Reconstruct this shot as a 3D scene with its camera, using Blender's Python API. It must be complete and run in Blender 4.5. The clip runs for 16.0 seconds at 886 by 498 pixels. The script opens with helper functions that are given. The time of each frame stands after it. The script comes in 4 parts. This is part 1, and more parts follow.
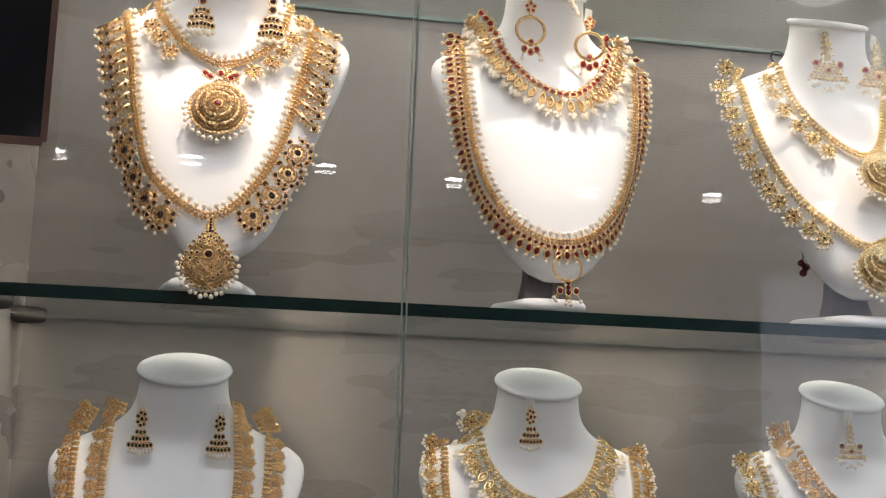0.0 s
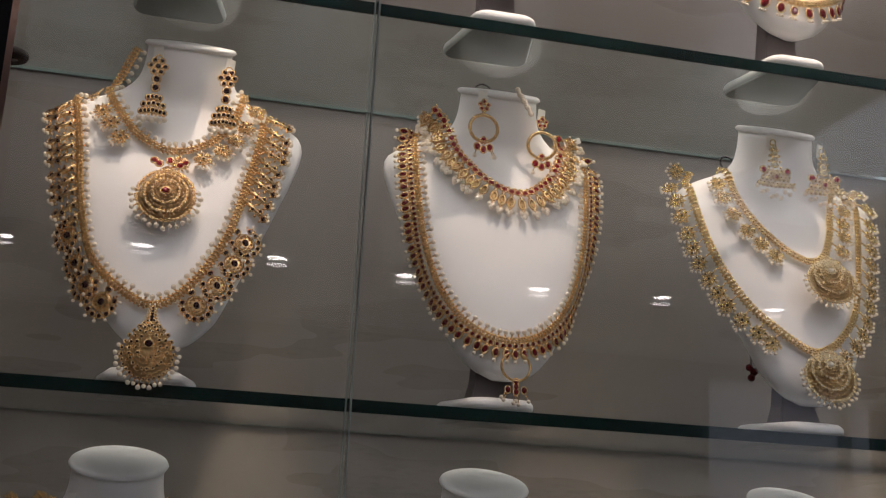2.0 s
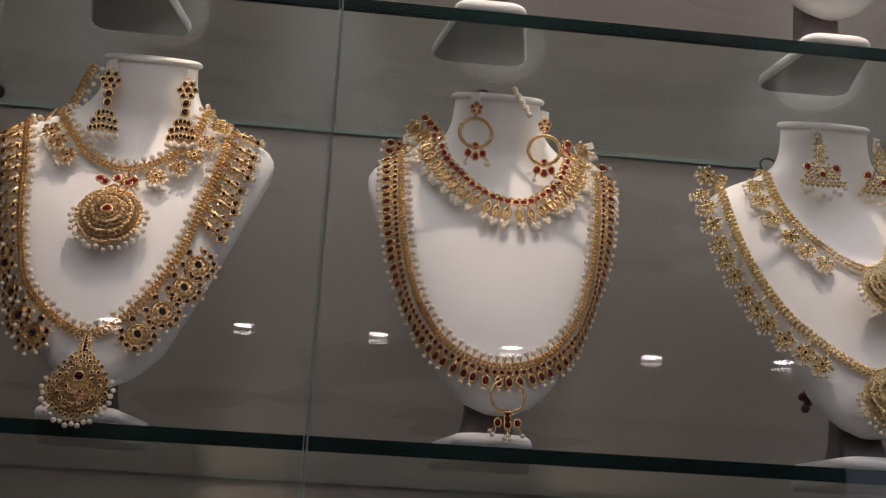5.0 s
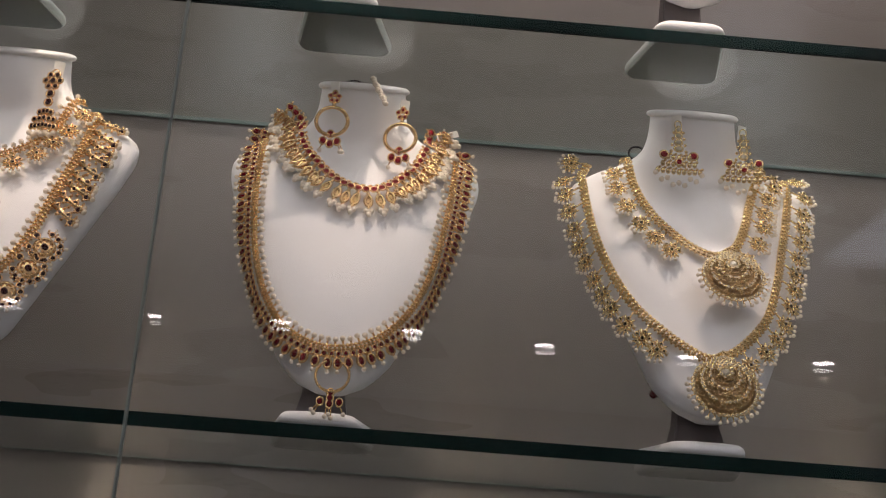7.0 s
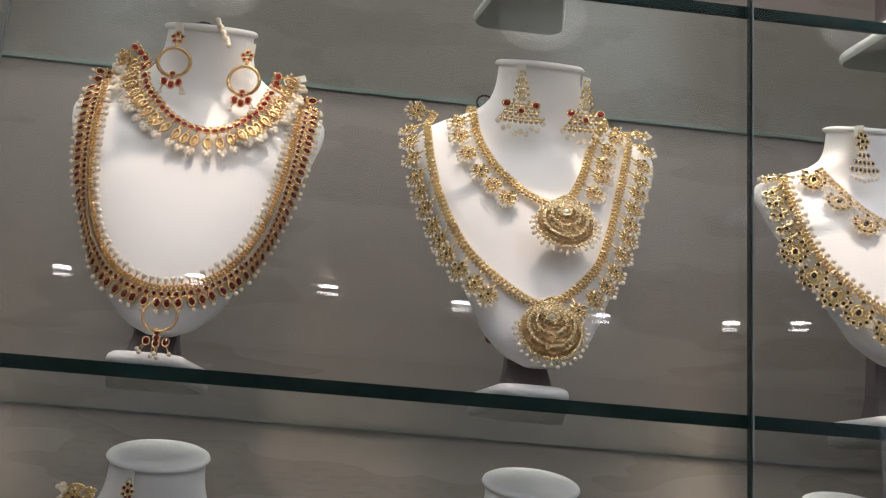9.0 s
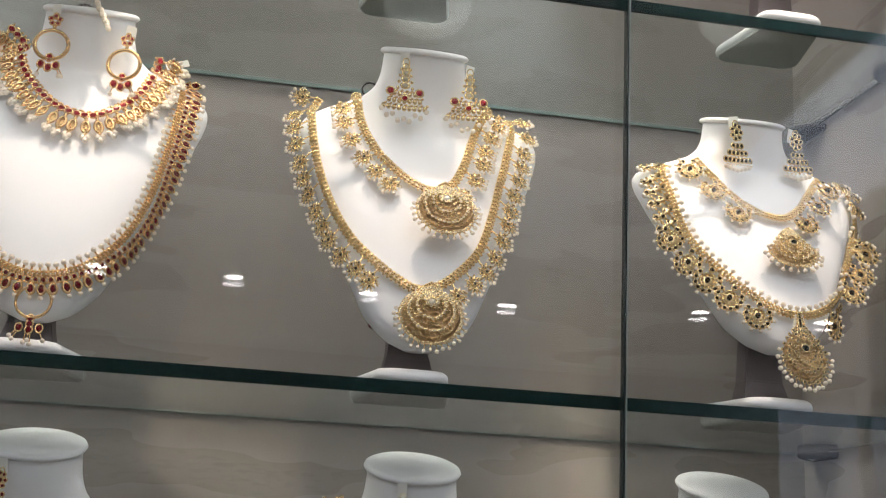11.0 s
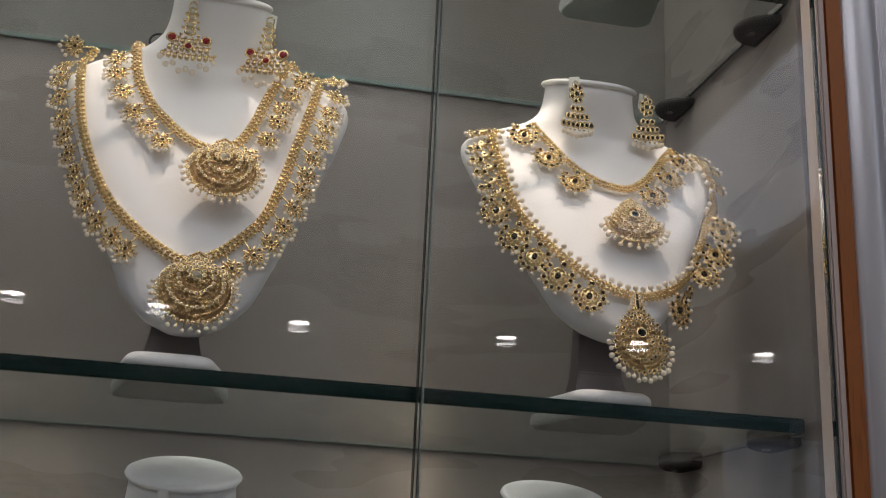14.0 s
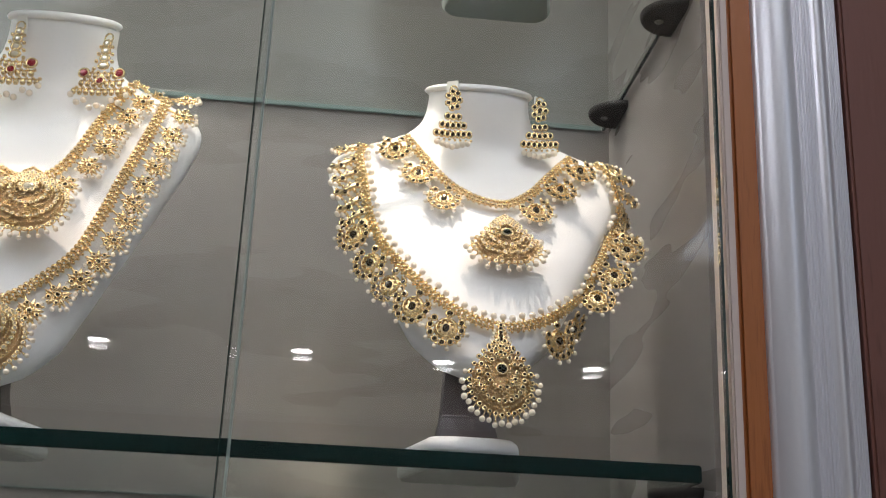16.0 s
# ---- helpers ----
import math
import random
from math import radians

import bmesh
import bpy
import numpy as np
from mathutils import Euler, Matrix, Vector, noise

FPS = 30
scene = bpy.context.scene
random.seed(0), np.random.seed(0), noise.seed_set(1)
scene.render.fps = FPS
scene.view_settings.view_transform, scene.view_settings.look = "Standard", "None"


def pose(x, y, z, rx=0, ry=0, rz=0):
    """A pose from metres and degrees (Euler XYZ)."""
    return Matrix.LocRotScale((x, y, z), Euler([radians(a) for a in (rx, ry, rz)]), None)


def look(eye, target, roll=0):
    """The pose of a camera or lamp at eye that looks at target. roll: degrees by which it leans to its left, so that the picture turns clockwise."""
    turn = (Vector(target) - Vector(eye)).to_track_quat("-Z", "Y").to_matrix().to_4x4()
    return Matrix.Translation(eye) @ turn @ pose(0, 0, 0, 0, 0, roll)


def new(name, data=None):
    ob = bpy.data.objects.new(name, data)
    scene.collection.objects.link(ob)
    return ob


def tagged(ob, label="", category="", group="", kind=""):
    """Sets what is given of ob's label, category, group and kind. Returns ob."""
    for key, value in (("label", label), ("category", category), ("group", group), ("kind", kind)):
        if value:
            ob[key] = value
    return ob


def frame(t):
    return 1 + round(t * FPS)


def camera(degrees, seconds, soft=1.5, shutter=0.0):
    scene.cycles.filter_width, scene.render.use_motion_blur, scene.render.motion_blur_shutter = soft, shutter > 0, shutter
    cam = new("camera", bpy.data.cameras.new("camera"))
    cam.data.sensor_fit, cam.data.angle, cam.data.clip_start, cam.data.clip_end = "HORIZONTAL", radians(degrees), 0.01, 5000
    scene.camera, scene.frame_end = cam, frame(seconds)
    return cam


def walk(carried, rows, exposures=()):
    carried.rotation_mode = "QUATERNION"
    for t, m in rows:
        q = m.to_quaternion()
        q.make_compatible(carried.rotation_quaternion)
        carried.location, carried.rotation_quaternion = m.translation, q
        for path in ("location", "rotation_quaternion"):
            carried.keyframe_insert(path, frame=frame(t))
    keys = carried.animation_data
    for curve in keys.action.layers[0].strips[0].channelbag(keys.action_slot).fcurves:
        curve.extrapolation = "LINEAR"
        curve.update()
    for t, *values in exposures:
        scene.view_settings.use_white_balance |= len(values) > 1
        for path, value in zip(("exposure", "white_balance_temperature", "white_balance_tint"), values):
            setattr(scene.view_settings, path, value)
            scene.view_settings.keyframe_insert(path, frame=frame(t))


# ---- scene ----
cam = camera(43.0, 16.0, soft=1.0)
PATH = [
    (0, (-0.243, -0.964, 1.311), (0.105, 0.985, 1.591), 2.1),
    (0.5, (-0.238, -0.953, 1.31), (0.147, 0.979, 1.652), 2.6),
    (1, (-0.237, -0.954, 1.31), (0.164, 0.964, 1.708), 2.9),
    (1.5, (-0.238, -0.957, 1.31), (0.174, 0.952, 1.745), 3.0),
    (2, (-0.238, -0.953, 1.312), (0.18, 0.95, 1.765), 3.2),
    (2.5, (-0.238, -0.959, 1.308), (0.182, 0.935, 1.792), 3.3),
    (3, (-0.239, -0.953, 1.313), (0.186, 0.938, 1.806), 2.9),
    (3.2, (-0.24, -0.94, 1.317), (0.202, 0.947, 1.812), 2.5),
    (5.3, (-0.059, -0.837, 1.293), (0.084, 1.07, 1.88), 2.7),
    (5.5, (-0.038, -0.836, 1.297), (0.088, 1.077, 1.868), 2.6),
    (6, (0.024, -0.843, 1.291), (0.105, 1.07, 1.869), 2.8),
    (6.5, (0.054, -0.852, 1.289), (0.114, 1.059, 1.877), 3.4),
    (7, (0.1, -0.874, 1.287), (0.15, 1.041, 1.863), 4.2),
    (7.5, (0.132, -0.886, 1.283), (0.201, 1.029, 1.857), 4.5),
    (8, (0.158, -0.89, 1.284), (0.253, 1.03, 1.836), 4.6),
    (8.5, (0.175, -0.885, 1.28), (0.306, 1.037, 1.817), 4.4),
    (9, (0.183, -0.884, 1.279), (0.355, 1.042, 1.793), 4.1),
    (9.5, (0.186, -0.892, 1.282), (0.394, 1.033, 1.782), 3.9),
    (10, (0.196, -0.899, 1.276), (0.452, 1.019, 1.782), 3.7),
    (10.2, (0.2, -0.897, 1.275), (0.476, 1.02, 1.774), 3.5),
    (12.5, (0.242, -0.891, 1.273), (0.613, 1.001, 1.805), 2.3),
    (13, (0.268, -0.874, 1.272), (0.653, 1.017, 1.797), 1.8),
    (13.5, (0.296, -0.831, 1.272), (0.683, 1.059, 1.803), 1.8),
    (14, (0.37, -0.776, 1.264), (0.756, 1.099, 1.844), 2.7),
    (14.5, (0.425, -0.742, 1.278), (0.787, 1.135, 1.866), 2.6),
    (15, (0.492, -0.717, 1.293), (0.812, 1.162, 1.898), 2.9),
    (15.5, (0.563, -0.687, 1.295), (0.792, 1.2, 1.916), 3.1),
    (16, (0.579, -0.707, 1.299), (0.749, 1.185, 1.927), 2.5),
]
walk(cam, [(t, look(eye, target, roll)) for t, eye, target, roll in PATH], exposures=[(0.0, 1.01, 6560, 18), (0.5, 0.53, 6560, 19), (1.0, 0.13, 6660, 21), (2.0, -0.08, 6660, 23), (3.0, -0.18, 6660, 24), (5.5, -0.26, 6700, 26), (6.0, -0.42, 6760, 27), (7.0, -0.02, 6620, 25), (8.0, -0.1, 6600, 25), (8.5, 0.15, 6500, 22), (9.0, 0.46, 6440, 20), (10.0, 0.98, 6360, 17), (12.5, 0.22, 6360, 18), (13.5, -0.03, 6460, 19), (14.5, 0.42, 6360, 18), (16.0, 0.88, 6260, 16)])

SHELF = 1.40           # top of the middle shelf
UPPER = 1.763          # top of the upper shelf
LOWER = 1.010          # top of the lower shelf
BACK = 0.27            # back panel
GLASS_T = 0.011
X0, X1 = -0.464, 0.822  # inner sides of the case
PANE_A, PANE_B = -0.105, 0.515  # joints of the front panes
CEIL = 2.45

# ---- light ----
world = bpy.data.worlds.new("world")
scene.world = world
world.use_nodes = True
world.node_tree.nodes["Background"].inputs[0].default_value = (0.70, 0.80, 0.95, 1)
world.node_tree.nodes["Background"].inputs[1].default_value = 0.4


def spot(x, y, z, target, energy, cone):
    data = bpy.data.lights.new("case_spot", "SPOT")
    data.energy, data.color = energy, (1.0, 0.84, 0.65)
    data.spot_size, data.spot_blend, data.shadow_soft_size = radians(cone), 0.9, 0.012
    new("case_spot", data).matrix_world = look((x, y, z), target)


def area(x, y, z, target, sx, sy, energy, color):
    data = bpy.data.lights.new("fill_lamp", "AREA")
    data.shape, data.size, data.size_y, data.energy, data.color = "RECTANGLE", sx, sy, energy, color
    new("fill_lamp", data).matrix_world = look((x, y, z), target)


for sx, tx, power in ((-0.22, -0.27, 21.0), (0.06, 0.05, 15.0), (0.25, 0.36, 17.0), (0.66, 0.67, 18.5)):
    spot(sx, -0.21, CEIL - 0.03, (tx, 0.06, 1.69), power, 23)
# two added ceiling fills for soft ambient light, placed where the glass doesn't mirror them
area(-0.35, -0.85, CEIL - 0.02, (-0.35, -0.85, 0), 0.7, 0.28, 2.4, (0.93, 0.965, 1.0))
area(0.85, -0.85, CEIL - 0.02, (0.85, -0.85, 0), 0.7, 0.28, 2.4, (0.93, 0.965, 1.0))
# added cool fill that brightens the steel column and the right-hand pane
area(1.7, -2.0, CEIL - 0.02, (1.7, -2.0, 0), 0.5, 1.4, 1.9, (0.74, 0.86, 1.0))
# unseen strip added under the case top to brighten the back panel
area(0.18, 0.13, 2.335, (0.18, 0.13, 0), 1.2, 0.05, 3.2, (1.0, 0.93, 0.84))


# ---- materials ----
def mat(name, color, rough=0.5, metal=0.0, **more):
    m = bpy.data.materials.new(name)
    m.use_nodes = True
    p = m.node_tree.nodes["Principled BSDF"]
    p.inputs["Base Color"].default_value = (*color, 1)
    p.inputs["Roughness"].default_value, p.inputs["Metallic"].default_value = rough, metal
    for key, value in more.items():
        p.inputs[key.replace("_", " ")].default_value = value
    return m


def grain(m, scale, dark, light, bump=0.0, stretch=(1, 1, 1), spread=0.0, detail=6.0, second=0.0, distance=0.001):
    """Two scales of colour variation and a fine relief, in object space."""
    nt = m.node_tree
    p = nt.nodes["Principled BSDF"]
    co, mp = nt.nodes.new("ShaderNodeTexCoord"), nt.nodes.new("ShaderNodeMapping")
    mp.inputs["Scale"].default_value = stretch
    nt.links.new(co.outputs["Object"], mp.inputs["Vector"])
    fine, broad, ramp = nt.nodes.new("ShaderNodeTexNoise"), nt.nodes.new("ShaderNodeTexNoise"), nt.nodes.new("ShaderNodeValToRGB")
    fine.inputs["Scale"].default_value, fine.inputs["Detail"].default_value = scale, detail
    broad.inputs["Scale"].default_value = second or scale / 9
    for n in (fine, broad):
        nt.links.new(mp.outputs["Vector"], n.inputs["Vector"])
    mix = nt.nodes.new("ShaderNodeMath")
    mix.operation = "ADD"
    nt.links.new(fine.outputs["Fac"], mix.inputs[0])
    nt.links.new(broad.outputs["Fac"], mix.inputs[1])
    half = nt.nodes.new("ShaderNodeMath")
    half.operation = "MULTIPLY"
    half.inputs[1].default_value = 0.75
    nt.links.new(mix.outputs[0], half.inputs[0])
    ramp.color_ramp.elements[0].position, ramp.color_ramp.elements[1].position = 0.35, 0.65
    ramp.color_ramp.elements[0].color, ramp.color_ramp.elements[1].color = (*dark, 1), (*light, 1)
    nt.links.new(half.outputs[0], ramp.inputs["Fac"])
    nt.links.new(ramp.outputs["Color"], p.inputs["Base Color"])
    if spread:
        r = nt.nodes.new("ShaderNodeMapRange")
        base = p.inputs["Roughness"].default_value
        r.inputs["To Min"].default_value, r.inputs["To Max"].default_value = base - spread, base + spread
        nt.links.new(broad.outputs["Fac"], r.inputs["Value"])
        nt.links.new(r.outputs[0], p.inputs["Roughness"])
    if bump:
        b = nt.nodes.new("ShaderNodeBump")
        b.inputs["Strength"].default_value, b.inputs["Distance"].default_value = bump, distance
        nt.links.new(fine.outputs["Fac"], b.inputs["Height"])
        nt.links.new(b.outputs["Normal"], p.inputs["Normal"])
    return m


WHITE = grain(mat("white_leatherette", (0.8, 0.8, 0.8), 0.58), 900, (0.74, 0.74, 0.745), (0.82, 0.82, 0.82), 0.25, distance=0.0003, spread=0.06, second=25)
PANEL = grain(mat("grey_beige_laminate", (0.3, 0.28, 0.25), 0.28), 60, (0.216, 0.194, 0.178), (0.272, 0.246, 0.228), 0.05, stretch=(1, 1, 4), spread=0.05, second=5)
GLASS = mat("clear_glass", (0.97, 1.0, 0.99), 0.0, Transmission_Weight=1.0, IOR=1.45)
SHELF_GLASS = mat("green_tinted_glass", (0.86, 0.95, 0.92), 0.0, Transmission_Weight=1.0, IOR=1.27)
EDGE = grain(mat("green_glass_edge", (0.002, 0.012, 0.012), 0.1), 120, (0.001, 0.006, 0.007), (0.003, 0.018, 0.017), 0.1, spread=0.04, stretch=(1, 6, 6))
DARK = grain(mat("brown_grey_post", (0.1, 0.085, 0.08), 0.5), 80, (0.06, 0.05, 0.05), (0.12, 0.1, 0.1), 0.1)
WOOD = grain(mat("varnished_orange_wood", (0.25, 0.08, 0.03), 0.38), 70, (0.26, 0.070, 0.016), (0.50, 0.17, 0.045), 0.3, stretch=(6, 6, 0.5), spread=0.1)
BROWN = grain(mat("reddish_brown_wood", (0.2, 0.08, 0.05), 0.45), 60, (0.11, 0.04, 0.03), (0.22, 0.09, 0.065), 0.3, stretch=(5, 5, 0.5))
RACK_WHITE = grain(mat("white_rack_paint", (0.78, 0.79, 0.8), 0.5), 40, (0.74, 0.75, 0.77), (0.82, 0.83, 0.84), 0.1)
CREAM = grain(mat("worn_cream_edging", (0.6, 0.48, 0.4), 0.5), 90, (0.62, 0.46, 0.38), (0.84, 0.70, 0.61), 0.2, stretch=(1, 1, 0.3))
STEEL = grain(mat("satin_steel", (0.8, 0.8, 0.82), 0.32, 0.4), 160, (0.66, 0.63, 0.64), (0.90, 0.90, 0.93), 0.0, stretch=(6, 6, 0.006), spread=0.08, distance=0.0005)
BLACK = mat("black_screen_glass", (0.006, 0.006, 0.008), 0.06)
COPPER = grain(mat("brown_metal_rim", (0.3, 0.17, 0.14), 0.35, 0.8), 90, (0.22, 0.12, 0.1), (0.42, 0.27, 0.22), 0.1)
SHOP_WALL = grain(mat("brown_shop_panelling", (0.2, 0.17, 0.14), 0.5), 20, (0.13, 0.105, 0.085), (0.22, 0.18, 0.15), 0.1, spread=0.1)
PLASTER = grain(mat("white_ceiling_paint", (0.75, 0.74, 0.72), 0.8), 30, (0.70, 0.69, 0.67), (0.80, 0.79, 0.77), 0.2)
FLOOR = grain(mat("pale_floor_stone", (0.5, 0.48, 0.45), 0.3), 12, (0.42, 0.40, 0.37), (0.56, 0.54, 0.5), 0.05)
GOLD = grain(mat("antique_gold", (0.9, 0.62, 0.3), 0.19, 1.0), 420, (0.70, 0.32, 0.12), (1.0, 0.70, 0.37), 0.5, distance=0.0007, spread=0.08)
PALE_GOLD = grain(mat("pale_gold", (0.9, 0.72, 0.4), 0.19, 1.0), 420, (0.58, 0.32, 0.11), (1.0, 0.78, 0.44), 0.5, distance=0.0007, spread=0.08)
# dark tone painted for the recesses between a pendant's scrolls
RECESS_GOLD = grain(mat("recess_dark_gold", (0.3, 0.18, 0.08), 0.4, 0.9), 700, (0.10, 0.05, 0.02), (0.45, 0.28, 0.13), 0.8, distance=0.0008, spread=0.1)
UNDERSIDE = grain(mat("grey_underside", (0.4, 0.39, 0.37), 0.95), 300, (0.36, 0.35, 0.33), (0.44, 0.43, 0.41), 0.3)
PEARL = grain(mat("pearl", (0.85, 0.82, 0.76), 0.22, Coat_Weight=0.4), 200, (0.60, 0.50, 0.38), (0.80, 0.71, 0.59), 0.0)
RUBY = mat("dark_red_stone", (0.13, 0.008, 0.012), 0.08, Coat_Weight=0.6)
GARNET = mat("purplish_black_stone", (0.045, 0.008, 0.013), 0.08, Coat_Weight=0.6)
RED = mat("bright_red_stone", (0.28, 0.014, 0.022), 0.1, Coat_Weight=0.6)
GREEN = mat("green_stone", (0.010, 0.022, 0.014), 0.08, Coat_Weight=0.6)
CLEAR = mat("clear_stone", (0.72, 0.66, 0.52), 0.06, 0.35, Coat_Weight=0.6)
# smoky stones, coloured darker to stand for the dark gaps between gold leaves too
SMOKE_GAP = mat("smoky_stone_and_gap", (0.05, 0.035, 0.018), 0.1, 0.2, Coat_Weight=0.6)
CORD = mat("black_cord", (0.02, 0.015, 0.015), 0.8)
PAPER = mat("white_paper_tag", (0.78, 0.77, 0.73), 0.7)
BRACKET = mat("dark_bracket_plastic", (0.04, 0.037, 0.035), 0.75, Specular_IOR_Level=0.15)
GREY_METAL = mat("dull_grey_metal", (0.22, 0.21, 0.2), 0.45, 0.9)
# pale colour stands in for the lamp highlights along the shelf's back edge
BACK_EDGE = mat("highlight_glass_edge", (0.26, 0.33, 0.31), 0.10, Coat_Weight=1.0)
JOINT = mat("ground_glass_joint", (0.26, 0.30, 0.28), 0.3)
PANE_EDGE = mat("dark_green_pane_edge", (0.012, 0.030, 0.027), 0.15)
GLOW = bpy.data.materials.new("downlight_glow")
GLOW.use_nodes = True
GLOW.node_tree.nodes["Principled BSDF"].inputs["Emission Color"].default_value = (1, 0.97, 0.92, 1)
GLOW.node_tree.nodes["Principled BSDF"].inputs["Emission Strength"].default_value = 45


# ---- mesh helpers ----
def finish(name, me, material, smooth):
    for m in material if isinstance(material, (list, tuple)) else [material]:
        me.materials.append(m)
    if smooth:
        me.shade_smooth()
    return me


def mesh_of(name, bm, material, smooth=False):
    me = bpy.data.meshes.new(name)
    if isinstance(bm, Soup):
        me.from_pydata(bm.verts, [], bm.faces)
    else:
        bm.normal_update()
        bm.to_mesh(me)
        bm.free()
    return finish(name, me, material, smooth)


def part(name, bm, material, parent, label="", smooth=False):
    ob = new(name, bm if isinstance(bm, bpy.types.Mesh) else mesh_of(name, bm, material, smooth))
    ob.parent = parent
    if label:
        ob["label"] = label
    return ob


def box_bm(x0, x1, y0, y1, z0, z1, bevel=0.0):
    bm = bmesh.new()
    bmesh.ops.create_cube(bm, size=1.0)
    for v in bm.verts:
        v.co = Vector(((x0 + x1) / 2 + v.co.x * (x1 - x0), (y0 + y1) / 2 + v.co.y * (y1 - y0), (z0 + z1) / 2 + v.co.z * (z1 - z0)))
    if bevel:
        bmesh.ops.bevel(bm, geom=bm.edges, offset=bevel, segments=2, affect="EDGES")
    return bm


def solid(name, x0, x1, y0, y1, z0, z1, material, label="", category="", kind="structure", bevel=0.0):
    ob = new(name, mesh_of(name, box_bm(x0, x1, y0, y1, z0, z1, bevel), material))
    return tagged(ob, label, category, "", kind)


def template(subdiv):
    bm = bmesh.new()
    bmesh.ops.create_icosphere(bm, subdivisions=subdiv, radius=1.0)
    out = [v.co.copy() for v in bm.verts], [[v.index for v in f.verts] for f in bm.faces]
    bm.free()
    return out


BALL = template(2)
BALL_LOW = template(1)


class Soup:
    """Gathers many small shapes into one mesh."""

    def __init__(self):
        self.verts, self.faces = [], []

    def add(self, verts, faces):
        n = len(self.verts)
        self.verts += [tuple(v) for v in verts]
        self.faces += [[n + i for i in f] for f in faces]

    def ball(self, x, y, z, r, flat=1.0, low=False, m=None):
        vs, fs = BALL_LOW if low else BALL
        pts = [Vector((x + v.x * r, y + v.y * r, z + v.z * r * flat)) for v in vs]
        self.add([m @ p for p in pts] if m else pts, fs)

    def ring(self, x, y, z, rx, ry, tube, n=14, k=6, a0=0.0, a1=2 * math.pi, m=None):
        full = a1 - a0 > 6.28
        steps = n if full else n + 1
        pts, fs = [], []
        for i in range(steps):
            a = a0 + (a1 - a0) * i / n
            for j in range(k):
                b = 2 * math.pi * j / k
                pts.append(Vector((x + math.cos(a) * (rx + tube * math.cos(b)), y + math.sin(a) * (ry + tube * math.cos(b)), z + tube * math.sin(b))))
        for i in range(n):
            for j in range(k):
                fs.append((i * k + j, (i + 1) % steps * k + j, (i + 1) % steps * k + (j + 1) % k, i * k + (j + 1) % k))
        self.add([m @ p for p in pts] if m else pts, fs)

    def dome(self, x, y, z, rx, ry, h, n=8, point=0.0, turn=0.0, m=None):
        """A faceted stone: an oval, or with point > 0 a drop that ends in a tip towards +y before it is turned."""
        def row(s, zz):
            out = []
            for i in range(n):
                a = 2 * math.pi * i / n
                px, py = rx * s * math.cos(a), ry * s * math.sin(a)
                if math.sin(a) > 0:
                    px, py = px * (1 - point * math.sin(a)), py * (1 + point * math.sin(a))
                out.append(Vector((x + px * math.cos(turn) - py * math.sin(turn), y + px * math.sin(turn) + py * math.cos(turn), zz)))
            return out
        pts = row(1, z) + row(0.85, z + h * 0.6) + row(0.45, z + h)
        fs = [(r * n + i, r * n + (i + 1) % n, (r + 1) * n + (i + 1) % n, (r + 1) * n + i) for r in (0, 1) for i in range(n)]
        fs += [list(range(2 * n, 3 * n)), list(range(n))[::-1]]
        self.add([m @ p for p in pts] if m else pts, fs)

    def rod(self, a, b, r, k=6):
        a, b = Vector(a), Vector(b)
        q = (b - a).to_track_quat("Z", "Y")
        pts = [p + q @ Vector((r * math.cos(2 * math.pi * j / k), r * math.sin(2 * math.pi * j / k), 0)) for p in (a, b) for j in range(k)]
        self.add(pts, [(j, (j + 1) % k, k + (j + 1) % k, k + j) for j in range(k)] + [list(range(k))[::-1], list(range(k, 2 * k))])


# ---- the bust: half width, half depth, centre y, z, exponent of the oval ----
BUST = [(0.012, 0.010, 0.034, 0.030, 2), (0.030, 0.017, 0.036, 0.038, 2), (0.047, 0.022, 0.042, 0.058, 2.2), (0.061, 0.026, 0.050, 0.090, 2.2),
        (0.077, 0.029, 0.062, 0.130, 2.2), (0.094, 0.031, 0.077, 0.175, 2.2), (0.108, 0.030, 0.091, 0.215, 2.2), (0.113, 0.028, 0.099, 0.238, 2.2),
        (0.108, 0.026, 0.103, 0.252, 2.2), (0.088, 0.026, 0.105, 0.265, 2.2), (0.062, 0.029, 0.104, 0.276, 2), (0.047, 0.032, 0.102, 0.289, 2),
        (0.041, 0.033, 0.099, 0.304, 2), (0.039, 0.033, 0.096, 0.325, 2)]
COLUMNS = np.array(BUST)


def section(z):
    """Smoothly interpolated half width, half depth, centre and exponent."""
    zs = COLUMNS[:, 3]
    i = int(np.clip(np.searchsorted(zs, z) - 1, 0, len(zs) - 2))
    u = float(np.clip((z - zs[i]) / (zs[i + 1] - zs[i]), 0, 1))
    rows = [COLUMNS[min(max(i + k, 0), len(zs) - 1)] for k in (-1, 0, 1, 2)]
    a, b, c, d = rows
    r = 0.5 * (2 * b + (c - a) * u + (2 * a - 5 * b + 4 * c - d) * u * u + (3 * b - a - 3 * c + d) * u ** 3)
    return max(r[0], 0.004), max(r[1], 0.004), r[2], r[4]


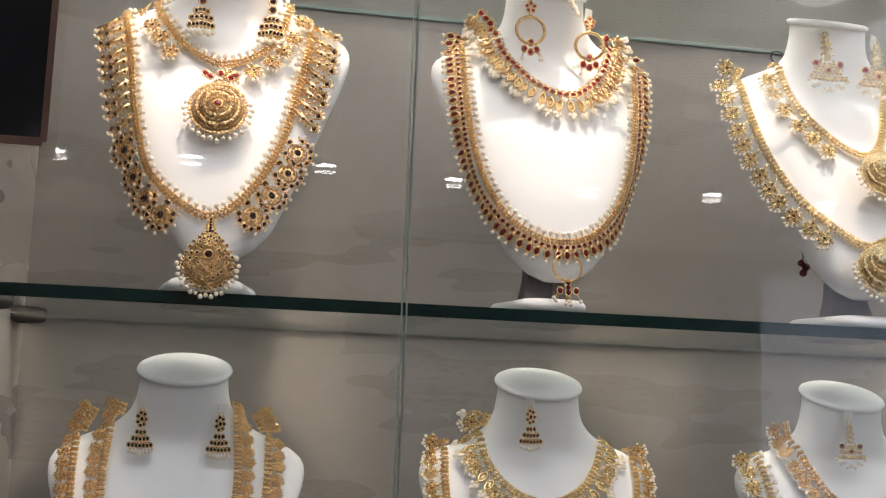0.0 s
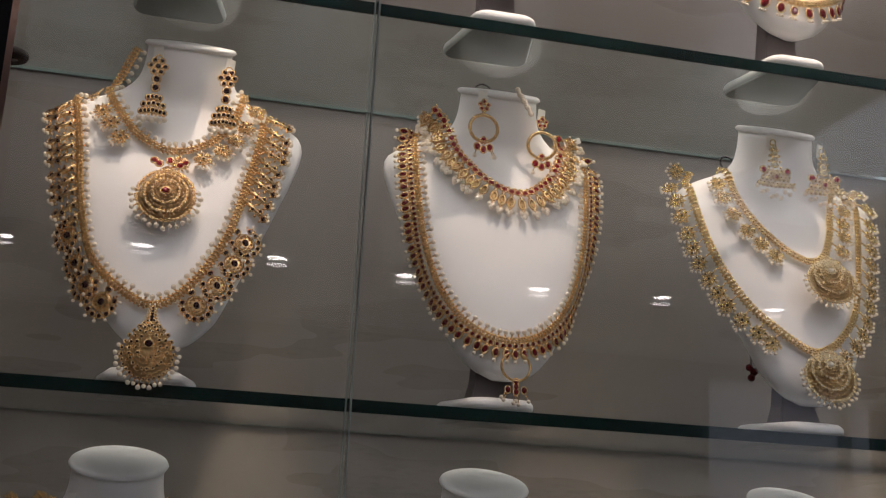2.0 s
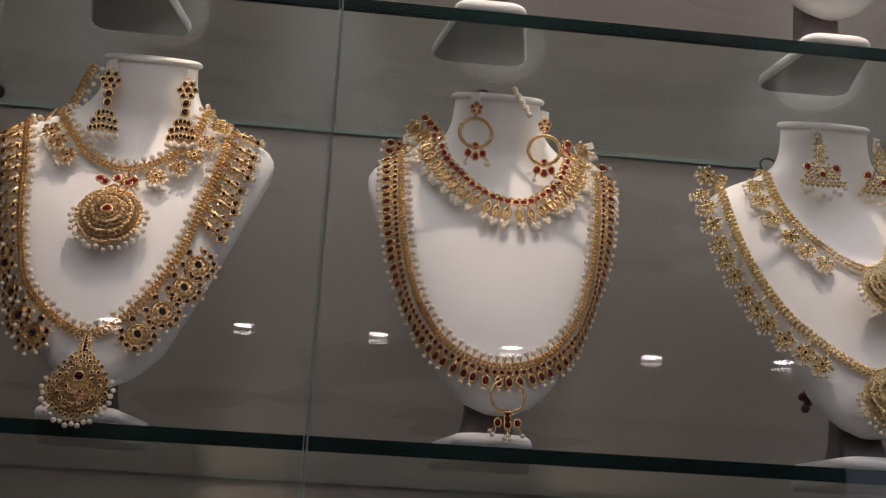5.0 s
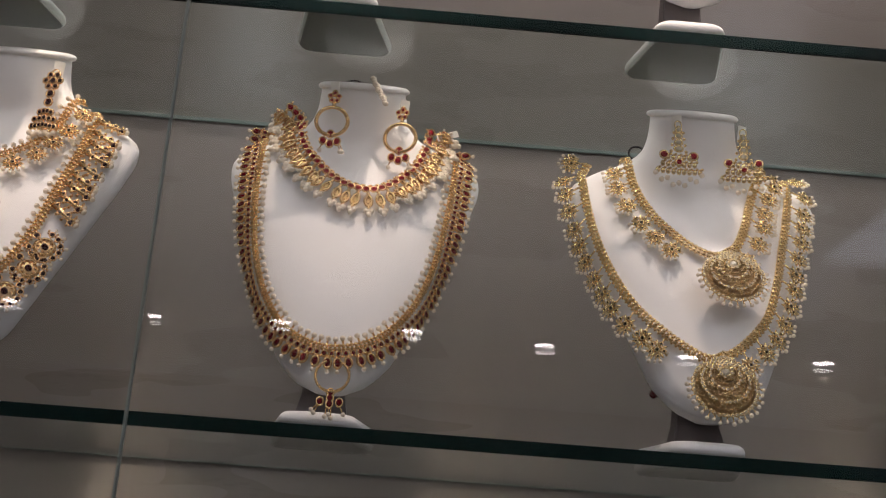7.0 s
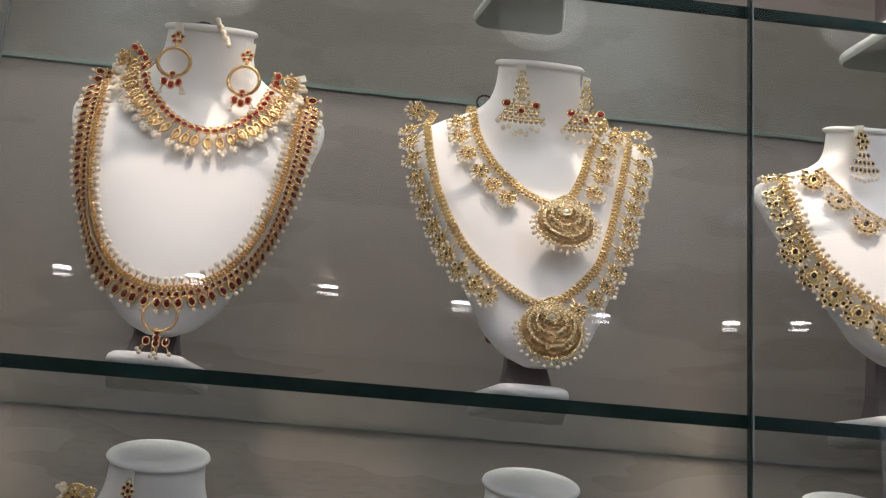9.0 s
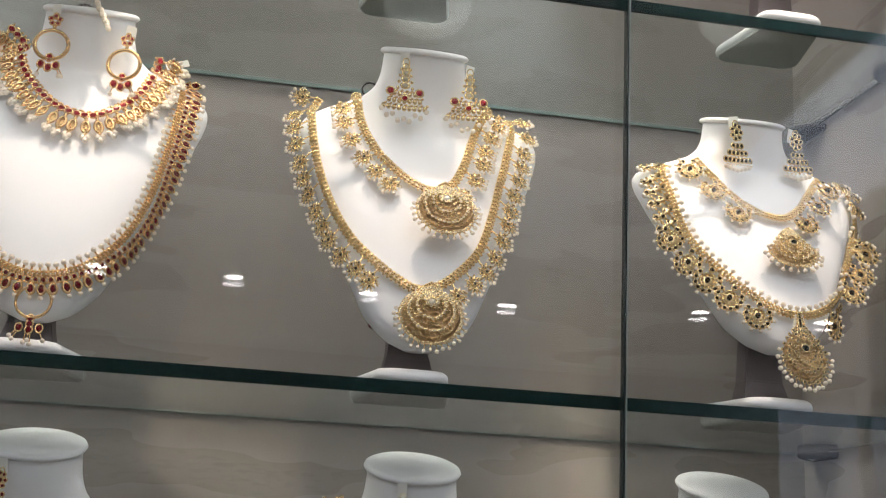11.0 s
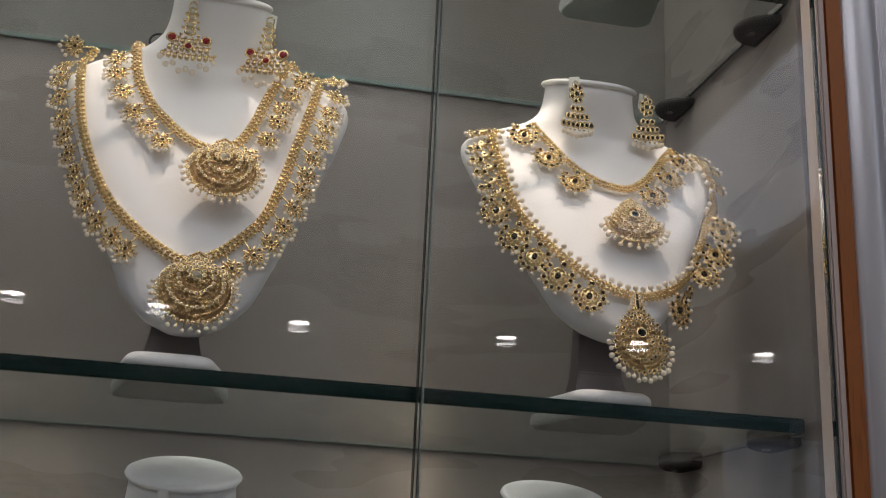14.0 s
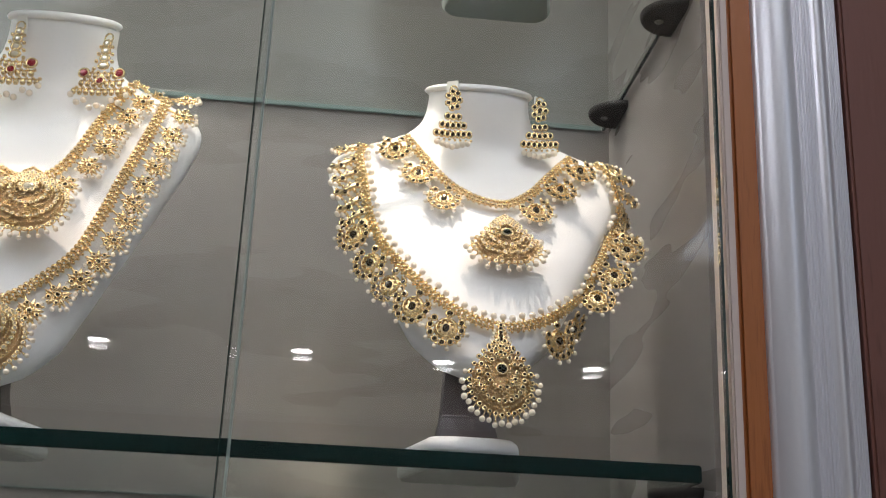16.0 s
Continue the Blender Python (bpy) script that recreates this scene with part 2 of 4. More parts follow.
def rings(levels, n=56):
    bm = bmesh.new()
    rows = []
    for z in levels:
        w, d, c, e = section(z)
        dip = float(np.interp(z, [0.289, 0.304, 0.325], [0, 0.15, 0.4]))
        row = []
        for k in range(n):
            a = 2 * math.pi * k / n
            cs, sn = math.cos(a), math.sin(a)
            y = d * math.copysign(abs(sn) ** (2 / e), sn)
            row.append(bm.verts.new((w * math.copysign(abs(cs) ** (2 / e), cs), c + y, z + dip * y)))
        rows.append(row)
    for a, b in zip(rows, rows[1:]):
        for k in range(n):
            bm.faces.new((a[k], a[(k + 1) % n], b[(k + 1) % n], b[k]))
    bm.faces.new(rows[0][::-1])
    bm.faces.new(rows[-1])
    return bm


def cap_bm():
    """The padded disc on the neck, tilted forward, with a rolled rim."""
    bm = bmesh.new()
    rows, n = [], 40
    for r, h in ((0.98, -0.001), (1.06, 0.0), (1.10, 0.0022), (1.07, 0.0046), (1.0, 0.006), (0.6, 0.0072), (0.2, 0.0076)):
        rows.append([bm.verts.new((0.039 * r * math.cos(2 * math.pi * k / n), 0.096 + 0.033 * r * math.sin(2 * math.pi * k / n),
                                   0.325 + h + 0.4 * 0.033 * r * math.sin(2 * math.pi * k / n))) for k in range(n)])
    for a, b in zip(rows, rows[1:]):
        for k in range(n):
            bm.faces.new((a[k], a[(k + 1) % n], b[(k + 1) % n], b[k]))
    bm.faces.new(rows[-1])
    return bm


LEVELS = [0.030 + 0.295 * k / 44 for k in range(45)]
TORSO = mesh_of("torso", rings(LEVELS), WHITE, True)
CAP = mesh_of("neck_cap", cap_bm(), WHITE, True)


def foot_outline(grow, n=8):
    """A rounded trapezoid, narrower in front."""
    hx0, hx1, y0, y1, r = 0.031 + grow, 0.043 + grow, 0.010 - grow, 0.100 + grow, 0.013
    out = []
    for cx, cy, a0 in ((hx0 - r, y0 + r, -90), (hx1 - r, y1 - r, 0), (r - hx1, y1 - r, 90), (r - hx0, y0 + r, 180)):
        for k in range(n + 1):
            a = math.radians(a0 + 90 * k / n)
            out.append((cx + r * math.cos(a), cy + r * math.sin(a)))
    return out


def foot_bm(rows):
    bm = bmesh.new()
    lines = [[bm.verts.new((x, y, z)) for x, y in foot_outline(grow)] for grow, z in rows]
    n = len(lines[0])
    for a, b in zip(lines, lines[1:]):
        for k in range(n):
            bm.faces.new((a[k], a[(k + 1) % n], b[(k + 1) % n], b[k]))
    bm.faces.new(lines[0][::-1])
    bm.faces.new(lines[-1])
    return bm


def post_bm():
    """A stand that flares out towards the foot."""
    bm = bmesh.new()
    rows = [[bm.verts.new((sx * hx, cy + sy * hy, z)) for sx, sy in ((-1, -1), (1, -1), (1, 1), (-1, 1))]
            for hx, hy, cy, z in ((0.022, 0.016, 0.056, 0.010), (0.0175, 0.012, 0.058, 0.03), (0.015, 0.010, 0.059, 0.075), (0.014, 0.009, 0.066, 0.11))]
    for a, b in zip(rows, rows[1:]):
        for k in range(4):
            bm.faces.new((a[k], a[(k + 1) % 4], b[(k + 1) % 4], b[k]))
    bm.faces.new(rows[0][::-1])
    bm.faces.new(rows[-1])
    bmesh.ops.bevel(bm, geom=bm.edges, offset=0.0012, segments=2, affect="EDGES")
    return bm


BASE = mesh_of("base", foot_bm([(-0.002, 0.0012), (0.0, 0.003), (0.0004, 0.006), (-0.0006, 0.0092), (-0.003, 0.0115), (-0.008, 0.0125)]), WHITE, True)
# added thin grey layer, so that the white base is darker from below
UNDERLAYER = mesh_of("underside_layer", foot_bm([(-0.002, 0), (-0.002, 0.0012)]), UNDERSIDE)
POST = mesh_of("post", post_bm(), DARK)


def bust(x, y, z, label, low=0.0, tall=1.0, turn=0.0, foot=-0.006):
    root = tagged(new("jewellery_bust"), label, "display bust", "jewellery busts")
    torso = part("torso", TORSO, None, root)
    cap = part("neck_cap", CAP, None, root)
    for ob in (torso, cap):
        ob.location.z, ob.scale.z = low, tall
    for ob in (part("base", BASE, None, root), part("underside_layer", UNDERLAYER, None, root, "grey layer added under the base"), part("post", POST, None, root, "dark brown post")):
        ob.location.x = foot
    root.matrix_world = pose(x, y, z, 0, 0, turn)
    return root


class Body:
    """A bust's front as a surface to hang jewellery on."""

    def __init__(self, x, y, z, low=0.0, tall=1.0):
        self.at, self.low, self.tall = Vector((x, y, z)), low, tall

    def front(self, x, z):
        w, d, c, e = section((z - self.low) / self.tall)
        u = min(1.0, abs(x) / w)
        return c - d * (1 - u ** e) ** (1 / e)

    def facing(self, x, z, down, off):
        """A pose on the surface: local -y runs along down (x, z), local z stands off the surface."""
        e = 0.004
        gx = (self.front(x + e, z) - self.front(x - e, z)) / (2 * e)
        gz = (self.front(x, z + e) - self.front(x, z - e)) / (2 * e)
        gx, gz = max(-1.6, min(1.6, gx)), max(-0.9, min(0.9, gz))
        n = Vector((gx, -1, gz)).normalized()
        yy = -(Vector((down[0], 0, down[1])))
        yy = (yy - n * yy.dot(n)).normalized()
        xx = yy.cross(n)
        p = self.at + Vector((x, self.front(x, z), z)) + n * off
        return Matrix((xx, yy, n)).transposed().to_4x4(), p

    def place(self, x, z, down=(0, -1), off=0.002):
        m, p = self.facing(x, z, down, off)
        return Matrix.Translation(p) @ m


def hung_pose(body, x, z, off):
    """A pendant that hangs free below the chest: it faces as the chest does above it."""
    ref = max(z, body.low + 0.095 * body.tall)
    m = body.place(x * 0.4, ref, (0, -1), 0)
    lift = m.to_3x3() @ Vector((0, 0, off))
    drop = m.to_3x3() @ Vector((0, 1, 0))
    start = body.at + Vector((x, body.front(x * 0.4, ref), ref)) + lift
    return Matrix.Translation(start + drop * ((z - ref) / max(0.5, drop.z))) @ m.to_3x3().to_4x4()


def smooth_line(ctrl, step):
    """Points at even steps along a Catmull-Rom line, each with its direction."""
    pts = [Vector(p) for p in ctrl]
    ext = [2 * pts[0] - pts[1], *pts, 2 * pts[-1] - pts[-2]]
    dense = []
    for a, b, c, d in zip(ext, ext[1:], ext[2:], ext[3:]):
        for k in range(24):
            u = k / 24
            dense.append(0.5 * (2 * b + (c - a) * u + (2 * a - 5 * b + 4 * c - d) * u * u + (3 * b - a - 3 * c + d) * u ** 3))
    dense.append(pts[-1])
    run = [0.0]
    for a, b in zip(dense, dense[1:]):
        run.append(run[-1] + (b - a).length)
    count = max(2, round(run[-1] / step))
    out = []
    for k in range(count + 1):
        s = run[-1] * k / count
        i = min(int(np.searchsorted(run, s, "right")) - 1, len(dense) - 2)
        u = (s - run[i]) / max(1e-9, run[i + 1] - run[i])
        out.append((dense[i].lerp(dense[i + 1], u), (dense[i + 1] - dense[i]).normalized()))
    return out


def outwards(t):
    """The lines run from the wearer's right to left, so the outside is to the right of their way, seen from the front."""
    return (t.y, -t.x)


# ---- kinds of drops; local -y hangs, local z stands off ----
def stone(gold, gems, x, y, rx, ry, z=0.001, point=0.0, turn=0.0):
    gold.ring(x, y, z, rx, ry, 0.0008, 10, 5)
    gems.dome(x, y, z, rx * 0.8, ry * 0.8, 0.0013, 8, point, turn)


def drop_kit(name, gold, gems, pearls, gold_mat, gem_mat):
    kit = {"name": name, "gold": mesh_of(name, gold, gold_mat, True)}
    if gems.verts:
        kit["stones"] = mesh_of("stones", gems, gem_mat)
    if pearls.verts:
        kit["pearls"] = mesh_of("pearls", pearls, PEARL, True)
    return kit


def hang(kit, m, parent):
    """A drop as a part of its necklace, its stones and pearls under it."""
    ob = part(kit["name"], kit["gold"], None, parent)
    ob.matrix_world = m
    for key in ("stones", "pearls"):
        if key in kit:
            part(key, kit[key], None, ob)
    return ob


def crescent_drop(name, size, gold_mat, gem_mat, big=None):
    """A moon-shaped cluster round a stone, with a pearl fringe."""
    g, s, p = Soup(), Soup(), Soup()
    c = -0.55 * size
    g.rod((0, 0, 0.001), (0, c + 0.25 * size, 0.001), 0.0011)
    g.ring(0, c, 0.001, 0.26 * size, 0.26 * size, 0.0008, 12, 5)
    g.dome(0, c, -0.0006, 0.34 * size, 0.33 * size, 0.0012, 16)
    s.dome(0, c, 0.0008, 0.10 * size, 0.12 * size, 0.0022)
    for k in range(8):
        a = math.radians(45 * k)
        g.ball(0.2 * size * math.cos(a), c + 0.2 * size * math.sin(a), 0.0012, 0.0011, low=True)
    for k in range(9):
        a = math.radians(-210 + 30 * k)
        x, y = 0.44 * size * math.cos(a), c + 0.44 * size * math.sin(a)
        stone(g, s, x, y, 0.082 * size, 0.082 * size)
        g.ball(0.53 * size * math.cos(a + 0.26), c + 0.53 * size * math.sin(a + 0.26), 0.0014, 0.0012, low=True)
        g.ball(0.44 * size * math.cos(a + 0.26), c + 0.44 * size * math.sin(a + 0.26), 0.0022, 0.0010, low=True)
        g.ball(0.33 * size * math.cos(a), c + 0.33 * size * math.sin(a), 0.0012, 0.0008, low=True)
    for k in range(8):
        a = math.radians(-205 + 33 * k)
        p.ball(0.62 * size * math.cos(a), c + 0.62 * size * math.sin(a), 0.001, 0.0016)
        g.rod((0.5 * size * math.cos(a), c + 0.5 * size * math.sin(a), 0.0008), (0.6 * size * math.cos(a), c + 0.6 * size * math.sin(a), 0.0008), 0.0004, 4)
    stone(g, s, 0, -0.12 * size, 0.1 * size, 0.1 * size)
    return drop_kit(name, g, s, p, gold_mat, gem_mat)


def bar_drop(size, gold_mat, gem_mat):
    """A straight row of set stones with a pearl at its end."""
    g, s, p = Soup(), Soup(), Soup()
    g.rod((0, 0, 0.0006), (0, -size, 0.0006), 0.0019)
    for k in range(4):
        y = -size * (0.14 + 0.24 * k)
        r = 0.0016 + 0.0003 * k
        stone(g, s, 0.0008 * (-1) ** k, y, r, r * 1.15)
        for side in (-1, 1):
            g.ball(side * (r + 0.0012), y + 0.0008, 0.0006, 0.0014, low=True)
    p.ball(0, -size - 0.0012, 0.001, 0.002)
    p.ball(0.0026, -size + 0.0012, 0.001, 0.0016)
    for soup in (g, s, p):
        soup.verts = [(x * 1.4, y, z * 1.3) for x, y, z in soup.verts]
    return drop_kit("bar_drop", g, s, p, gold_mat, gem_mat)


def tear_drop(gold_mat, gem_mat):
    """A pointed setting with a dark stone and a pearl at the tip."""
    g, s, p = Soup(), Soup(), Soup()
    g.dome(0, -0.0072, -0.0002, 0.0040, 0.0056, 0.0016, 12, 0.35)
    g.ring(0, -0.0078, 0.0014, 0.0029, 0.0040, 0.0009, 12, 6)
    for side in (-1, 1):
        g.ball(side * 0.0032, -0.0022, 0.0010, 0.0013, low=True)
    s.dome(0, -0.0078, 0.0012, 0.0022, 0.0031, 0.0014, 8, 0.4)
    p.ball(0, -0.0148, 0.001, 0.0019)
    g.ball(0, -0.0128, 0.0006, 0.0009, low=True)
    return drop_kit("tear_drop", g, s, p, gold_mat, gem_mat)


def star_drop(size, gold_mat, gem_mat):
    """A small flower of gold leaves from which three pearls hang."""
    g, s, p = Soup(), Soup(), Soup()
    g.rod((0, 0, 0.0006), (0, -0.4 * size, 0.0008), 0.0009)
    rng = random.Random(int(size * 1e5))
    g.dome(0, -0.5 * size, -0.0004, 0.17 * size, 0.16 * size, 0.0012, 10)
    for k in range(30):
        a, r = rng.uniform(0, 6.283), rng.uniform(0.1, 0.36) * size
        g.ball(r * math.cos(a), -0.5 * size + r * math.sin(a) * 0.85, rng.uniform(0.0004, 0.0022), rng.uniform(0.0007, 0.0014), low=True)
    for k in range(5):
        a = math.radians(72 * k + 18)
        stone(g, s, 0.24 * size * math.cos(a), -0.5 * size + 0.22 * size * math.sin(a), 0.05 * size, 0.05 * size, 0.0018)
        g.dome(0.2 * size * math.cos(a + 0.6), -0.5 * size + 0.2 * size * math.sin(a + 0.6), 0.0006, 0.07 * size, 0.12 * size, 0.0014, 8, 0.4, a - 0.97)
    stone(g, s, 0, -0.5 * size, 0.07 * size, 0.07 * size, 0.0018)
    for x, y, r in ((-0.3, -0.78, 0.0017), (0, -0.96, 0.0019), (0.3, -0.78, 0.0017), (-0.34, -0.42, 0.0013), (0.34, -0.42, 0.0013), (-0.14, -0.9, 0.0014), (0.16, -0.88, 0.0014)):
        p.ball(x * size, y * size, 0.0012, r)
        g.rod((x * size * 0.5, -0.5 * size + (y + 0.5) * size * 0.5, 0.0008), (x * size, y * size, 0.0008), 0.0005, 4)
        g.ball(x * size * 0.8, -0.5 * size + (y + 0.5) * size * 0.75, 0.001, 0.001, low=True)
    return drop_kit("flower_drop", g, s, p, gold_mat, gem_mat)


def collar_drop(gold_mat):
    """A long pierced gold leaf with a cluster of pearls."""
    g, s, p = Soup(), Soup(), Soup()
    g.ring(0, -0.0062, 0.0008, 0.0022, 0.0034, 0.0011, 12, 5)
    g.dome(0, -0.0062, 0.0, 0.0014, 0.0026, 0.0012, 8)
    g.rod((0, 0, 0.0006), (0, -0.003, 0.0006), 0.0011)
    g.ball(0, -0.0108, 0.001, 0.0012, low=True)
    for x, y in ((-0.0016, -0.0128), (0.0016, -0.0128), (0, -0.0148)):
        p.ball(x, y, 0.0012, 0.0018)
    for soup in (g, p):
        soup.verts = [(x * 1.35, y * 1.7, z * 1.3) for x, y, z in soup.verts]
    return drop_kit("leaf_drop", g, s, p, gold_mat, RUBY)


def outline(kind, a):
    cs, sn = math.cos(a), math.sin(a)
    if kind == "tear":
        return cs * (1 - 0.45 * max(0, sn) ** 2), sn * (1.0 if sn < 0 else 1.25) - 0.1
    if kind == "moon":
        return cs, sn if sn < 0 else 0.85 * sn
    if kind == "fan":
        return cs * (1 - 0.55 * max(0, sn)), sn * (0.75 if sn < 0 else 1.2) - 0.1
    return cs, sn


def pendant(kind, w, h, gold_mat, gem_mat, parent, m, label, bands=3, fringe=19, centre=None, pearl=0.0021, dense=1.0, name="pendant", dome=0.003):
    """An openwork pendant: a plate coloured dark as the recesses behind scrolls, rows of small set stones, a centre
    stone and a fringe of hanging pearls.
    """
    g, s, p, fine = Soup(), Soup(), Soup(), Soup()
    n = 36

    lift = {"moon": 0.6, "fan": 0.5, "tear": 0.35}.get(kind, 0.0) * h

    def rise(f):
        return dome * (1 - f * f)

    def up(f):
        return lift * (1 - f)

    rows = [[Vector((outline(kind, 2 * math.pi * i / n)[0] * w * f, outline(kind, 2 * math.pi * i / n)[1] * h * f, z)) for i in range(n)]
            for f, z in ((0.90, -0.0014), (0.90, -0.0004), (0.75, rise(0.75) - 0.0008), (0.45, rise(0.45) - 0.0008), (0.1, rise(0.1) - 0.0008))]
    faces = [(r * n + i, r * n + (i + 1) % n, (r + 1) * n + (i + 1) % n, (r + 1) * n + i) for r in range(4) for i in range(n)]
    plate = Soup()
    plate.add([v for r in rows for v in r], faces + [list(range(4 * n, 5 * n)), list(range(n))[::-1]])
    rng = random.Random(int(w * 1e6))
    for k in range(70):
        a, f = rng.uniform(0, 6.283), rng.uniform(0.22, 0.86)
        x, y = outline(kind, a)
        r, start = rng.uniform(0.0012, 0.0030), rng.uniform(0, 6.283)
        at = Matrix.Translation((x * w * f, y * h * f, rise(f) + rng.uniform(0.0, 0.0010))) @ pose(0, 0, 0, rng.uniform(-25, 25), rng.uniform(-25, 25), 0)
        g.ring(0, 0, 0, r, r * 0.8, 0.00045, 8, 4, start, start + rng.uniform(3.0, 5.4), m=at)
        g.ball(r * math.cos(start), r * 0.8 * math.sin(start), 0.0004, rng.uniform(0.0006, 0.0011), low=True, m=at)
    for k in range(90):
        a, f = rng.uniform(0, 6.283), rng.uniform(0.2, 1.0)
        x, y = outline(kind, a)
        g.ball(x * w * f, y * h * f, rise(f) + rng.uniform(0.0002, 0.0016), rng.uniform(0.0005, 0.0011), low=True)
    for b in range(bands):
        f = 0.95 - 0.25 * b
        z = rise(f) + 0.0008
        count = int(2 * math.pi * f * (w + h) / 2 / (0.0042 * dense))
        r = 0.00125 * dense ** 0.5
        for i in range(count):
            a = 2 * math.pi * (i + 0.5 * (b % 2)) / count
            x, y = outline(kind, a)
            size = r * rng.uniform(0.85, 1.2)
            stone(g, s, x * w * f + rng.uniform(-0.0003, 0.0003), y * h * f + up(f) + rng.uniform(-0.0003, 0.0003), size, size, z + rng.uniform(-0.0003, 0.0005))
        for i in range(count * 2):
            x, y = outline(kind, math.pi * i / count)
            fine.ball(x * w * (f - 0.115), y * h * (f - 0.115) + up(f - 0.115), rise(f - 0.115) + 0.0010, rng.uniform(0.0005, 0.0009), low=True)
    g.ring(0, lift * 0.8 - 0.05 * h, dome + 0.0006, 0.17 * w, 0.15 * h, 0.0010, 14, 5)
    s.dome(0, lift * 0.8 - 0.05 * h, dome + 0.0003, 0.14 * w, 0.12 * h, 0.0025)
    for i in range(fringe):
        a = math.radians(-192 + 204 * i / (fringe - 1))
        x, y = outline(kind, a)
        d = Vector((x * w, y * h))
        d += (d.normalized() + Vector((0, -0.35))) * (pearl * 1.3 + 0.0012 * (i % 2))
        p.ball(d.x, d.y, 0.0006 + rng.uniform(-0.0005, 0.0008), pearl * rng.uniform(0.78, 1.05))
        g.ball(d.x * 0.94, d.y * 0.94, 0.0008, 0.0010, low=True)
        g.rod((x * w * 0.95, y * h * 0.95, 0.0006), (d.x, d.y, 0.0006), 0.0005, 4)
    for k in range(7):
        g.ball((k - 3) * 0.0018, h * 1.0 + 0.0011 * (3 - abs(k - 3)), 0.001, 0.0014, low=True)
        stone(g, s, (k - 3) * 0.0026, h * (0.86 + 0.03 * (3 - abs(k - 3))), 0.0012, 0.0012, 0.0016)
    if kind == "tear":
        for k in range(5):
            y, r = h * (1.12 + 0.11 * k), 0.0030 - 0.0003 * k
            stone(g, s, 0, y, r * 0.75, r * 0.75, 0.0012)
            for side in (-1, 1):
                g.ball(side * r * 1.3, y - 0.0006, 0.0010, 0.0013, low=True)
                p.ball(side * r * (2.1 - 0.1 * k), y - 0.001, 0.0008, 0.0013, low=True)
    ob = part(name, mesh_of(name, g, gold_mat, True), None, parent, label)
    ob.matrix_world = m
    part("plate", mesh_of("plate", plate, RECESS_GOLD, True), None, ob, "gold plate coloured dark as the openwork's recesses")
    part("granulation", mesh_of("granulation", fine, gold_mat, True), None, ob)
    part("stones", mesh_of("stones", s, gem_mat), None, ob)
    part("pearl_fringe", mesh_of("pearl_fringe", p, PEARL, True), None, ob)
    if centre:
        c = Soup()
        c.dome(0, lift * 0.8 - 0.05 * h, dome + 0.0008, 0.13 * w, 0.11 * h, 0.0030)
        part("centre_stone", mesh_of("centre_stone", c, centre), None, ob)
    return ob


def necklace(body, label, ctrl, gold_mat, kind="rope", pearls=True, off=0.003, reach=0.0068):
    """The gold band of a necklace along a line on its bust."""
    root = tagged(new("necklace"), label, "necklace", "necklaces")
    root.location = body.at
    bpy.context.view_layer.update()
    g, p = Soup(), Soup()
    wide = {"rope": 0.0040, "thin": 0.0035, "thick": 0.0043}[kind]
    for k, (q, t) in enumerate(smooth_line(ctrl, wide * 0.95)):
        m = body.place(q.x, q.y, outwards(t), off)
        m = Matrix.Translation(-body.at) @ m
        jig = 0.12 * math.sin(k * 2.4)
        g.ball(0, wide * 0.42, 0.0010, wide * (0.50 + 0.05 * jig), 0.9, m=m)
        g.ball(0, -wide * 0.42, 0.0010, wide * (0.50 - 0.05 * jig), 0.9, m=m)
        g.ball(0, 0, 0.0026, wide * 0.36, 1.0, low=True, m=m)
        g.ball(wide * 0.5, -wide * 0.95, 0.0006, wide * 0.3, 1.0, low=True, m=m)
        if pearls and k % 2 == 0:
            far = reach * (1 + 0.1 * math.sin(k * 1.7))
            p.ball(0.0004 * math.sin(k * 2.9), far, 0.0012, 0.0023, m=m)
            g.ball(0, wide * 1.15, 0.0006, wide * 0.3, low=True, m=m)
            g.ball(0, far - 0.0024, 0.0010, 0.0011, low=True, m=m)
            g.dome(0, (wide + far) / 2, 0.0004, 0.0006, (far - wide) / 2, 0.0006, 6, m=m)
    part("band", mesh_of("band", g, gold_mat, True), None, root, "beaded gold band")
    if p.verts:
        part("pearl_row", mesh_of("pearl_row", p, PEARL, True), None, root, "row of small white pearls")
    return root


def edge_drops(root, body, ctrl, kits, step, offset, off=0.003, first=0.0, last=1.0, pick=None, lean=0.35, skip=0.0):
    """Hangs drops along the outer edge of a band; each leans a little downwards."""
    line = smooth_line(ctrl, step)
    n = len(line) - 1
    for k, (q, t) in enumerate(line):
        u = k / n
        if not first <= u <= last or abs(u - 0.5) < skip:
            continue
        o = Vector(outwards(t))
        d = (o * (1 - lean) + Vector((0, -1)) * lean).normalized()
        spot_at = q + o * offset
        kit = kits[pick(u) if pick else 0]
        hang(kit, body.place(spot_at.x, spot_at.y, d, off) @ pose(0, 0, 0, 0, 0, 6 * math.sin(k * 1.9)), root)


